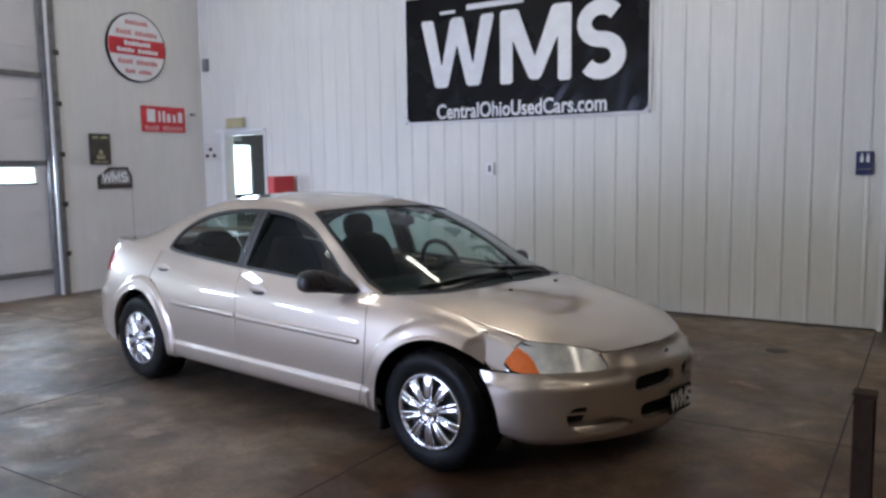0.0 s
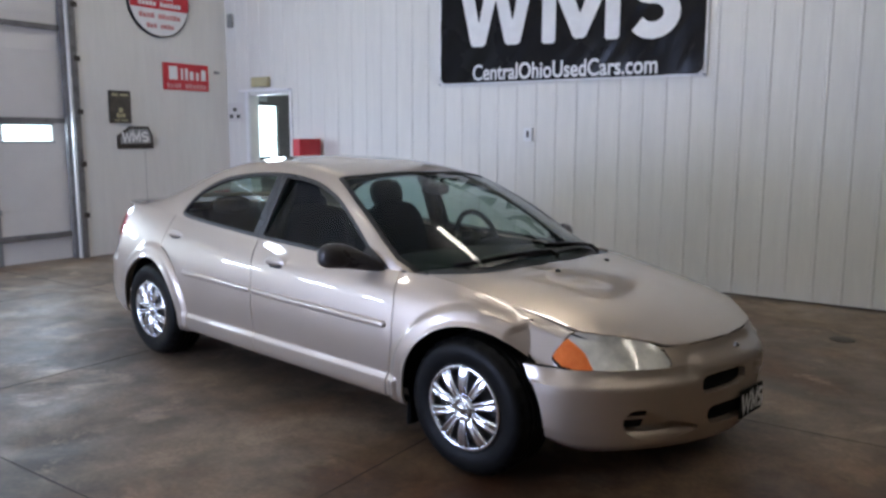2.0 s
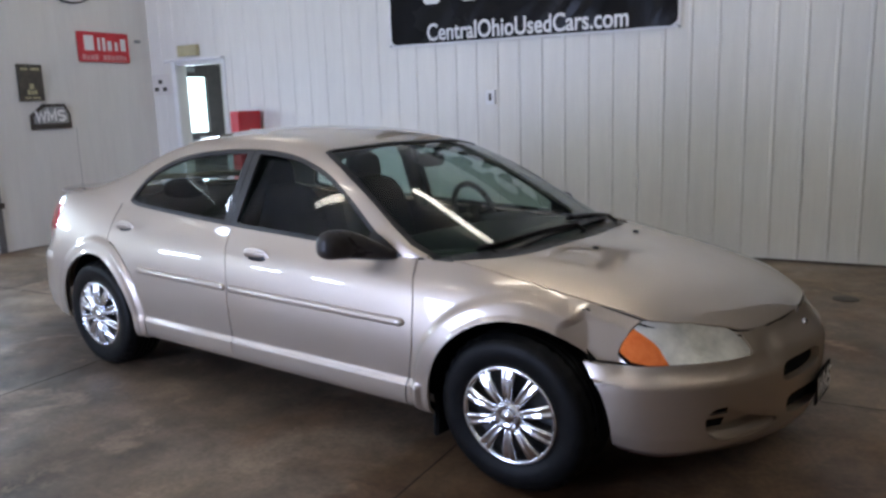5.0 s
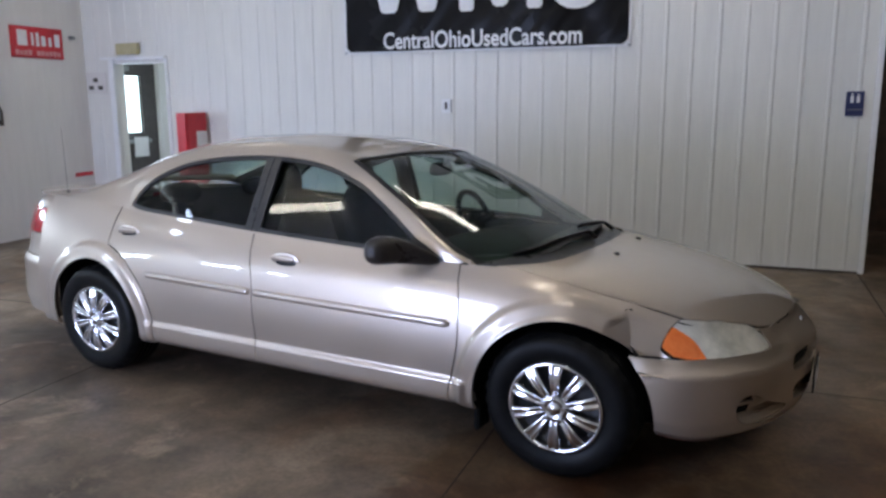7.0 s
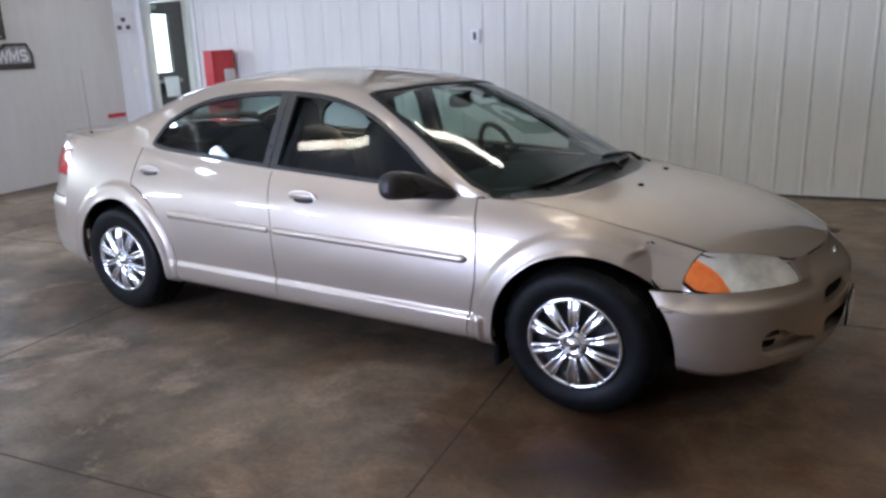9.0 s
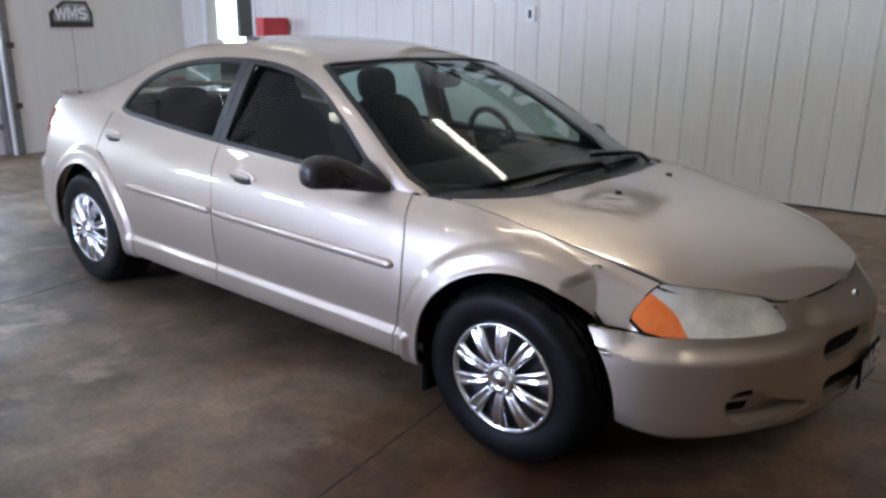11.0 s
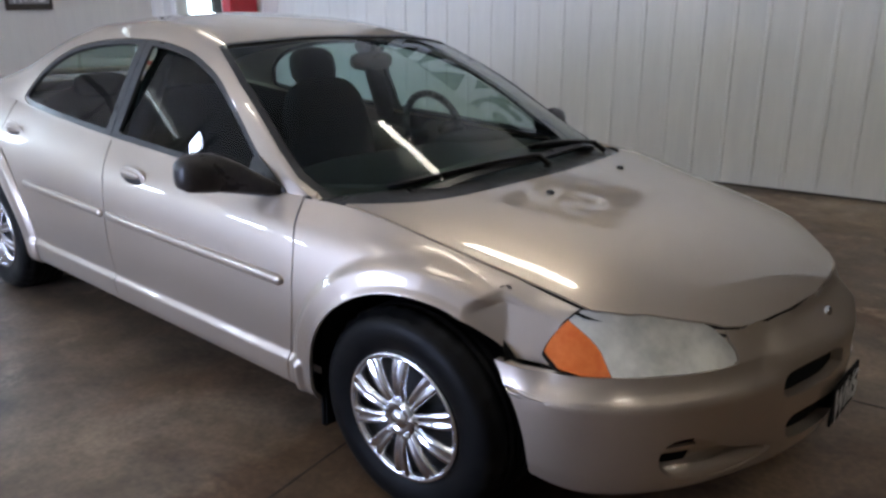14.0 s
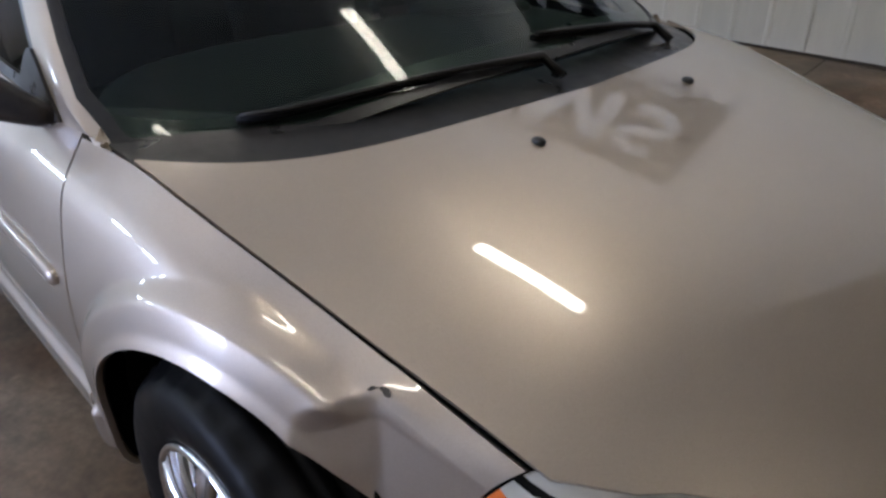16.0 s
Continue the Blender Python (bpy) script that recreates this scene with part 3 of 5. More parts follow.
def banner_sheet():
    bm = bmesh.new()
    nx, nz = 90, 48
    x0, x1, z0, z1 = -2.085, 0.81, 2.012, 3.42
    rows = []
    for i in range(nx + 1):
        row = []
        for j in range(nz + 1):
            x, z = x0 + (x1 - x0) * i / nx, z0 + (z1 - z0) * j / nz
            y = WALL_Y - 0.036 - 0.012 * min(1.0, max(0.2, (x + 1.3) / 1.2)) * noise.noise(Vector((x * 2.6 + z * 2.0, z * 0.9, 0))) - 0.007 * noise.noise(Vector((x * 6 - z * 5, z * 2, 4))) - 0.007 * noise.noise(Vector((x * 11 - z * 8, z * 2.5, 9))) * min(1.0, max(0.15, (x + 0.9) / 1.2))
            row.append(bm.verts.new((x, y, z)))
        rows.append(row)
    for i in range(nx):
        for j in range(nz):
            f = bm.faces.new((rows[i][j], rows[i + 1][j], rows[i + 1][j + 1], rows[i][j + 1]))
            f.smooth = True
    return bm


part("sheet", banner_sheet(), M_VINYL, bn, "creased glossy black vinyl")
for a, b, z0, z1 in ((-2.11, 0.835, 1.995, 2.016), (-2.11, -2.082, 2.016, 3.42), (0.807, 0.835, 2.016, 3.42)):
    part("hem", box_bm(a, b, WALL_Y - 0.034, WALL_Y - 0.022, z0, z1, 0.003), M_WHITE, bn, "white hem")


def hem_corner(cx, cz, sx, sz, r=0.075):
    """The white fillet left between the square hem and the printed field's round corner."""
    bm = bmesh.new()
    arc = [(cx + sx * r * (1 - math.cos(a)), cz + sz * r * (1 - math.sin(a))) for a in np.linspace(0, math.pi / 2, 9)]
    y = WALL_Y - 0.052
    tip, back = bm.verts.new((cx, y, cz)), bm.verts.new((cx, y + 0.01, cz))
    front = [bm.verts.new((a, y, b)) for a, b in arc]
    rear = [bm.verts.new((a, y + 0.01, b)) for a, b in arc]
    for i in range(8):
        bm.faces.new((tip, front[i], front[i + 1]))
        bm.faces.new((front[i], rear[i], rear[i + 1], front[i + 1]))
    bmesh.ops.recalc_face_normals(bm, faces=bm.faces[:])
    return bm


for cx, sx in ((-2.085, 1), (0.81, -1)):
    part("hem_corner", hem_corner(cx, 2.012, sx, 1), M_WHITE, bn)
    g_ = part("grommet", blob((cx - sx * 0.012, WALL_Y - 0.036, 2.004), (0.012, 0.004, 0.012), 2.0, nu=12, nv=8), M_GREY, bn)


def stroke(pts, width, y, depth=0.002, closed_round=6):
    """A flat pen stroke in the x-z plane with round ends."""
    bm = bmesh.new()
    p = [Vector((a, 0, b)) for a, b in pts]
    left, right = [], []
    for i, q in enumerate(p):
        d0_ = (p[i] - p[i - 1]).normalized() if i else (p[1] - p[0]).normalized()
        d1_ = (p[i + 1] - p[i]).normalized() if i < len(p) - 1 else d0_
        t = (d0_ + d1_).normalized()
        n = Vector((-t.z, 0, t.x)) * (width / 2 / max(0.5, t.dot(d0_)))
        left.append(q + n)
        right.append(q - n)
    for i in range(len(p) - 1):
        f = [bm.verts.new((c.x, y, c.z)) for c in (left[i], left[i + 1], right[i + 1], right[i])]
        bm.faces.new(f)
    bmesh.ops.remove_doubles(bm, verts=bm.verts[:], dist=1e-5)
    r = bmesh.ops.extrude_face_region(bm, geom=bm.faces[:])
    for v in r["geom"]:
        if isinstance(v, bmesh.types.BMVert):
            v.co.y -= depth
    bmesh.ops.recalc_face_normals(bm, faces=bm.faces[:])
    return bm


def s_curve(cx, cz, w, h, n=26):
    out = []
    for k in range(n):
        t = k / (n - 1)
        a = math.radians(35 + 235 * min(t * 2, 1)) if t <= 0.5 else None
        if t <= 0.5:
            out.append((cx + w / 2 * math.cos(a), cz + h / 4 + h / 4 * math.sin(a)))
        else:
            a = math.radians(90 - 235 * (t - 0.5) * 2)
            out.append((cx + w / 2 * math.cos(a), cz - h / 4 + h / 4 * math.sin(a)))
    return out


YB = WALL_Y - 0.050
part("bar", box_bm(-1.60, -1.40, YB - 0.002, YB, 3.20, 3.235), M_WHITE, bn)
part("bar", box_bm(-1.25, -0.55, YB - 0.002, YB, 3.215, 3.275), M_WHITE, bn)


def lettered(body, x0, x1, zc, h, y, parent, mat, weight=0.018):
    cu = bpy.data.curves.new("caption", "FONT")
    cu.body, cu.extrude, cu.offset = body, 0.0015, weight
    tmp = bpy.data.objects.new("caption", cu)
    scene.collection.objects.link(tmp)
    me = bpy.data.meshes.new_from_object(tmp.evaluated_get(bpy.context.evaluated_depsgraph_get()))
    bpy.data.objects.remove(tmp)
    co = np.array([v.co[:] for v in me.vertices])
    a, b = co.min(0), co.max(0)
    for v in me.vertices:
        u, w, d = (v.co.x - a[0]) / (b[0] - a[0]), (v.co.y - a[1]) / (b[1] - a[1]), v.co.z
        v.co = (x0 + (x1 - x0) * u, y - d, zc - h / 2 + h * w)
    me.materials.append(mat)
    ob = new("lettering", me)
    ob.parent = parent
    return ob


def block_letter(pts, x0, z0, y, depth=0.003):
    """A bold flat letter with softened corners, standing at x0 and z0."""
    bm = bmesh.new()
    f = bm.faces.new([bm.verts.new((x0 + a, y, z0 + b)) for a, b in pts])
    bmesh.ops.bevel(bm, geom=bm.verts[:], offset=0.018, segments=3, affect="VERTICES")
    bmesh.ops.triangulate(bm, faces=bm.faces[:])
    r = bmesh.ops.extrude_face_region(bm, geom=bm.faces[:])
    for v in r["geom"]:
        if isinstance(v, bmesh.types.BMVert):
            v.co.y -= depth
    bmesh.ops.recalc_face_normals(bm, faces=bm.faces[:])
    return bm


W_, H_ = 0.96, 0.765
part("letter", block_letter([(0, H_), (0.165, H_), (0.275, 0.30 * H_), (0.40, H_), (0.56, H_), (0.685, 0.30 * H_), (0.795, H_), (W_, H_), (0.775, 0), (0.605, 0), (0.48, 0.62 * H_), (0.355, 0), (0.185, 0)], -1.86, 2.385, YB), M_WHITE, bn, "bold white letter W")
W_, H_ = 0.83, 0.785
part("letter", block_letter([(0, 0), (0, H_), (0.215, H_), (W_ / 2, 0.33 * H_), (W_ - 0.215, H_), (W_, H_), (W_, 0), (W_ - 0.15, 0), (W_ - 0.15, 0.60 * H_), (W_ / 2 + 0.06, 0.03), (W_ / 2 - 0.06, 0.03), (0.15, 0.60 * H_), (0.15, 0)], -0.83, 2.37, YB), M_WHITE, bn, "bold white letter M")
part("letter", stroke(s_curve(0.3225, 2.747, 0.365, 0.645), 0.155, YB), M_WHITE, bn, "bold white letter S")
lettered("CentralOhioUsedCars.com", -1.655, 0.385, 2.115, 0.17, YB, bn, M_WHITE)

for pts in ([(2.005, 1.47), (2.035, 1.36), (2.065, 1.45), (2.095, 1.36), (2.125, 1.47)], [(2.15, 1.355), (2.15, 1.47), (2.195, 1.385), (2.24, 1.47), (2.24, 1.355)], s_curve(2.315, 1.412, 0.085, 0.105, 14)):
    bm = stroke(pts, 0.028, 0.0, 0.003)
    for v in bm.verts:
        v.co = Vector((SX + 0.0245 - v.co.y, v.co.x, v.co.z))
    bmesh.ops.recalc_face_normals(bm, faces=bm.faces[:])
    part("letter", bm, M_WHITE, ws2)

# ---------------------------------------------------------------- floor details
dr = new("floor_drain")
tagged(dr, "round cast iron floor drain cover set in the concrete", "drain")
dr.location = (2.235, 2.475, 0)
bm = lathe([(0.085, -0.002), (0.085, 0.004), (0.078, 0.006), (0.0005, 0.006)], 28)
bmesh.ops.rotate(bm, verts=bm.verts[:], cent=(0, 0, 0), matrix=Matrix.Rotation(math.pi / 2, 3, "X"))
part("cover", bm, M_IRON, dr)
joint = lambda x0, x1, y0, y1, nm: setting(nm, box_bm(x0, x1, y0, y1, -0.004, 0.0015), M_JOINT, "dark saw-cut joint in the concrete", "joint")
joint(0.832, 0.838, BACK_Y, WALL_Y, "floor_joint_1")
joint(-1.605, -1.599, BACK_Y, WALL_Y, "floor_joint_2")
joint(2.855, 2.865, BACK_Y, WALL_Y, "floor_joint_3")
joint(-4.0, -3.994, BACK_Y, WALL_Y, "floor_joint_4")
joint(LEFT_X, RIGHT_X, 0.425, 0.431, "floor_joint_5")
joint(LEFT_X, RIGHT_X, -2.01, -2.004, "floor_joint_6")
pst = new("post")
tagged(pst, "short brown wooden post standing on the floor", "post")
part("shaft", box_bm(3.002, 3.076, -0.795, -0.72, 0.0, 0.605, 0.006), M_POST, pst)
part("cap", box_bm(2.997, 3.081, -0.80, -0.715, 0.605, 0.62, 0.004), M_POST, pst)

# ---------------------------------------------------------------- ceiling lamps
def strip_lamp(x, y, tubes):
    f = new("ceiling_lamp")
    f.matrix_world = pose(x, y, CEIL)
    part("housing", box_bm(-0.64, 0.64, min(tubes) - 0.034, max(tubes) + 0.034, -0.07, 0.0, 0.006), M_WHITE, f)
    for yy in tubes:
        part("tube", tube([(-0.59, yy, -0.115), (0.59, yy, -0.115)], 0.027, 12), M_TUBE, f)
    return tagged(f, "white fluorescent strip lamp with %s lit tubes" % ("three" if len(tubes) == 3 else "two"), "lamp", "ceiling strip lamps")


for x, y in ((0.70, 1.80), (-3.7, 1.6), (0.6, -1.55), (-3.7, -2.4), (0.6, -5.2), (-3.7, -6.0), (5.2, 0.2), (5.2, -3.2)):
    strip_lamp(x, y, (-0.075, 0.0, 0.075) if y > 0 < x else (-0.032, 0.032))


# ---------------------------------------------------------------- sedan: smooth curves and surfaces
def table(pts, soft=0.075):
    """A smooth function through a few (position, value) pairs."""
    xs = np.arange(-3.2, 3.2, 0.01)
    raw = np.interp(xs, [p[0] for p in pts], [p[1] for p in pts])
    k = np.exp(-0.5 * (np.arange(-40, 41) * 0.01 / soft) ** 2)
    ys = np.convolve(np.pad(raw, 40, mode="edge"), k / k.sum(), mode="valid")
    return lambda x: np.interp(x, xs, ys)


def spline_basis(n):
    """Natural cubic spline over knots 0..n-1: a function giving the weights of the n controls at v."""
    a = np.zeros((n, n))
    r = np.zeros((n, n))
    a[0, 0] = a[-1, -1] = 1
    for i in range(1, n - 1):
        a[i, i - 1], a[i, i], a[i, i + 1] = 1, 4, 1
        r[i, i - 1], r[i, i], r[i, i + 1] = 6, -12, 6
    second = np.linalg.solve(a, r)
    eye = np.eye(n)

    def weights(v):
        v = np.clip(v, 0, n - 1 - 1e-6)
        i = v.astype(int)
        t = (v - i)[:, None]
        return (1 - t) * eye[i] + t * eye[i + 1] + ((1 - t) ** 3 - (1 - t)) / 6 * second[i] + (t ** 3 - t) / 6 * second[i + 1]

    return weights


def step(a, b, x):
    t = np.clip((x - a) / (b - a), 0, 1)
    return t * t * (3 - 2 * t)


ARCH_F, ARCH_R = (1.385, 0.285, 0.372), (-1.36, 0.30, 0.358)
UP_Y = table([(-1.9, 0.7232), (-1.75, 0.7334), (-1.5, 0.7383), (-1.2, 0.7522), (-0.8, 0.7963), (-0.28, 0.8203), (0.3, 0.8295), (0.8, 0.8209), (0.95, 0.8091), (1.08, 0.7991), (1.18, 0.7969), (1.25, 0.7904), (1.32, 0.7799), (1.39, 0.7693), (1.5, 0.7514), (1.6, 0.7397), (1.7, 0.7227), (1.83, 0.7068), (2, 0.662)], 0.05)
UP_Z = table([(-1.9, 0.9559), (-1.75, 0.9626), (-1.5, 0.9604), (-1.2, 0.9269), (-0.8, 0.9003), (-0.28, 0.8714), (0.3, 0.8471), (0.8, 0.8304), (1, 0.8369), (1.08, 0.8381), (1.18, 0.8302), (1.25, 0.8174), (1.32, 0.8018), (1.39, 0.7871), (1.5, 0.7607), (1.6, 0.7411), (1.7, 0.7147), (1.83, 0.6872), (2, 0.6377)], 0.05)
MID_Y = table([(-2, 0.8535), (-1.75, 0.8755), (-1.36, 0.8935), (-0.9, 0.8945), (0, 0.9005), (0.9, 0.8985), (1.2, 0.8945), (1.4, 0.8805), (1.6, 0.8335), (1.75, 0.7985), (1.9, 0.7585)])
HIGH_Y = table([(-2, 0.8244), (-1.75, 0.8474), (-1.36, 0.8674), (-0.9, 0.8814), (0, 0.8904), (0.9, 0.8824), (1.2, 0.8704), (1.4, 0.8464), (1.6, 0.7894), (1.75, 0.7494), (1.9, 0.7144)])
LOW_Y = table([(-2, 0.8515), (-1.75, 0.8715), (-0.9, 0.8815), (0.9, 0.8845), (1.4, 0.8835), (1.65, 0.8695), (1.85, 0.8115)])
FLUSH = table([(1.40, 0.0), (1.5, -0.008), (1.6, -0.004), (1.7, 0.0), (1.8, 0.004)], 0.02)
SIDE = spline_basis(8)


def side_surface(x, v):
    """The body's right side as a positive half width: x along the car, v from the sill (0) to the belt or bonnet seam (7)."""
    w = SIDE(v)
    uy, uz, my, hy, ly = UP_Y(x), UP_Z(x), MID_Y(x), HIGH_Y(x), LOW_Y(x)
    hz = np.minimum(0.71, uz - 0.07)
    cy = np.stack([ly - 0.15, ly - 0.045, ly - 0.014, ly - 0.004, my, hy, hy + (uy - hy) * 0.52, uy], 1)
    cz = np.stack([0 * x + 0.20, 0 * x + 0.225, 0 * x + 0.29, 0 * x + 0.37, 0 * x + 0.53, hz, hz + (uz - hz) * 0.63, uz], 1)
    y, z = (w * cy).sum(1), (w * cz).sum(1)
    y = y + FLUSH(x) * step(0.70, 0.57, z) * step(0.42, 0.5, z)
    doors = step(-0.98, -0.93, x) * (1 - step(0.955, 0.985, x))
    y = y + doors * 0.014 * step(0.358, 0.326, z) * step(0.225, 0.25, z)
    for cx, cz0, r in (ARCH_F, ARCH_R):
        d = np.hypot(x - cx, z - cz0)
        y = y + 0.019 * step(r + 0.098, r + 0.060, d) + 0.005 * step(r + 0.022, r, d)
    return np.stack([x, y, z], 1)


COWL = lambda y: 1.305 - 0.08 * y * y - 0.72 * y ** 6 - 0.09 * np.maximum(y, 0)
HOOD_Z = table([(0.6, 0.91), (1.08, 0.883), (1.2, 0.873), (1.3, 0.862), (1.4, 0.85), (1.5, 0.8355), (1.6, 0.818), (1.7, 0.797), (1.82, 0.767), (1.9, 0.742), (2, 0.702), (2.08, 0.663), (2.15, 0.624), (2.3, 0.53)], 0.06)
HOOD_Q = table([(0.6, 0.069), (1.08, 0.069), (1.18, 0.07), (1.25, 0.079), (1.32, 0.096), (1.39, 0.108), (1.5, 0.133), (1.6, 0.141), (1.7, 0.152), (1.83, 0.154), (2.0, 0.165), (2.15, 0.20), (2.3, 0.3)], 0.05)


def hood_surface(x, y):
    flat = 1 - 0.5 * step(2.0, 1.72, x) * (1 - (y / 0.74) ** 2)   # nearly level in the middle, rounding off to the seams
    return np.stack([x, y, HOOD_Z(x) - HOOD_Q(x) * y * y * flat], 1)


NOSE_D = table([(0.10, 0.17), (0.165, 0.12), (0.20, 0.066), (0.24, 0.036), (0.30, 0.016), (0.36, 0.008), (0.45, 0.001), (0.485, 0.0), (0.496, 0.002), (0.505, 0.010), (0.516, 0.019), (0.535, 0.028), (0.558, 0.034), (0.7, 0.034)], 0.006)
NOSE_MID = table([(0.10, 0.17), (0.165, 0.12), (0.20, 0.066), (0.24, 0.036), (0.30, 0.016), (0.36, 0.008), (0.45, 0.0), (0.50, 0.001), (0.54, 0.006), (0.57, 0.015), (0.60, 0.029), (0.7, 0.08)], 0.012)
NOSE_K = table([(0.0, 0.15), (0.2, 0.2), (0.32, 0.3), (0.43, 0.5), (0.52, 0.78), (0.61, 0.8), (0.69, 0.73), (0.72, 0.70), (0.76, 0.63), (0.79, 0.75), (0.84, 1.0), (0.9, 1.1)], 0.025)


def nose_surface(th, z):
    """Front fascia and lamps: th from 0 at the centre to pi/2 at the wheel arch."""
    s, c = np.abs(np.sin(th)) ** (2 / 2.6), np.abs(np.cos(th)) ** (2 / 2.6)
    pod = step(0.30, 0.40, 0.89 * s)
    d = NOSE_D(z) * pod * (1 - 0.7 * step(0.95, 0.99, s) * step(0.485, 0.50, z)) + NOSE_MID(z) * (1 - pod)
    d = d + NOSE_K(0.84 * s) * np.maximum(z - 0.558, 0)
    lip = 0.03 * step(0.26, 0.20, z) * step(0.3, 0.8, s)
    d = d + lip
    y = (0.895 - d) * s
    beak = 0.056 * np.exp(-(y / 0.28) ** 2) * step(0.61, 0.53, z)
    return np.stack([1.5 + (0.69 - d) * c + beak, y, z], 1)


TAIL_D = table([(0.1, 0.10), (0.2, 0.05), (0.25, 0.02), (0.35, 0.0), (0.57, 0.0), (0.60, 0.02), (0.66, 0.035), (0.75, 0.036), (0.82, 0.044), (0.88, 0.054), (0.925, 0.066), (0.95, 0.085), (0.965, 0.115), (1.0, 0.22)], 0.012)


TAIL_IN = table([(0.1, 0.10), (0.2, 0.05), (0.25, 0.02), (0.35, 0.0), (0.57, 0.0), (0.60, 0.02), (0.66, 0.035), (0.75, 0.048), (0.82, 0.072), (0.88, 0.10), (0.93, 0.14), (0.96, 0.18), (1.0, 0.25)], 0.012)


def tail_surface(th, z):
    d = TAIL_D(z)
    s, c = np.abs(np.sin(th)) ** (2 / 2.6), np.abs(np.cos(th)) ** (2 / 2.6)
    return np.stack([-1.6 - (0.93 - d) * c, (0.862 - TAIL_IN(z)) * s, z], 1)


def deck_surface(x, y):
    t = np.clip((-1.72 - x) / 0.7, 0, 1)
    return np.stack([x, y, 0.987 - 0.022 * (y / 0.66) ** 2 - 0.012 * t ** 2 + 0.004 * np.sin(t * 3)], 1)


K_Y = table([(-1.9, 0.6833), (-1.65, 0.6647), (-1.4, 0.6321), (-1.1, 0.6008), (-0.8, 0.5913), (-0.35, 0.5943), (0, 0.5998), (0.28, 0.6465), (0.46, 0.7056), (0.6, 0.7421), (0.76, 0.7826), (0.87, 0.804), (0.95, 0.806), (1.05, 0.80), (1.34, 0.80)], 0.045)
K_Z = table([(-1.9, 0.9623), (-1.65, 1.003), (-1.4, 1.0712), (-1.1, 1.1785), (-0.8, 1.2509), (-0.35, 1.2808), (0, 1.2656), (0.28, 1.1989), (0.46, 1.1137), (0.6, 1.0404), (0.76, 0.9388), (0.87, 0.875), (0.95, 0.836), (1.05, 0.782), (1.15, 0.728), (1.34, 0.625)], 0.05)
TOP_Z = table([(-1.95, 0.973), (-1.8, 1.003), (-1.65, 1.073), (-1.4, 1.176), (-1.1, 1.288), (-0.8, 1.34), (-0.35, 1.358), (0, 1.34), (0.25, 1.304), (0.4, 1.262), (0.6, 1.186), (0.8, 1.094), (1, 0.993), (1.2, 0.888), (1.34, 0.812)], 0.075)
ROOF = spline_basis(6)


def roof_surface(x, v):
    """Glasshouse: v from the belt (0) over the cant rail (2) to the centre line (5)."""
    w = ROOF(v)
    uy, uz, ky, kz, tz = UP_Y(x), UP_Z(x), K_Y(x), K_Z(x), TOP_Z(x)
    g = step(0.25, 0.65, x)
    cy = np.stack([uy, uy + (ky - uy) * 0.52 + 0.006, ky, ky * (0.80 + 0.06 * g), ky * (0.42 + 0.06 * g), 0 * x], 1)
    cz = np.stack([uz, uz + (kz - uz) * 0.54, kz, kz + (tz - kz) * (0.52 - 0.20 * g), kz + (tz - kz) * (0.90 - 0.07 * g), tz], 1)
    return np.stack([x, (w * cy).sum(1), (w * cz).sum(1)], 1)


def outline(pts, grow=0.0, rounds=2):
    """Signed distance to a closed outline of (a, b) points, negative inside."""
    p = np.array(pts, float)
    for _ in range(rounds):
        n = np.roll(p, -1, 0)
        p = np.stack([0.78 * p + 0.22 * n, 0.22 * p + 0.78 * n], 1).reshape(-1, 2)

    def f(q):
        a, b = p, np.roll(p, -1, 0)
        e = b - a
        w = q[:, None, :] - a[None]
        t = np.clip((w * e).sum(2) / (e * e).sum(1), 0, 1)
        d = np.sqrt(((w - t[..., None] * e) ** 2).sum(2)).min(1)
        cond = (a[None, :, 1] <= q[:, None, 1]) != (b[None, :, 1] <= q[:, None, 1])
        xi = a[None, :, 0] + (q[:, None, 1] - a[None, :, 1]) / np.where(e[:, 1] == 0, 1e-9, e[:, 1]) * e[None, :, 0]
        inside = (cond & (q[:, None, 0] < xi)).sum(1) % 2 == 1
        return np.where(inside, -d, d) - grow

    return f


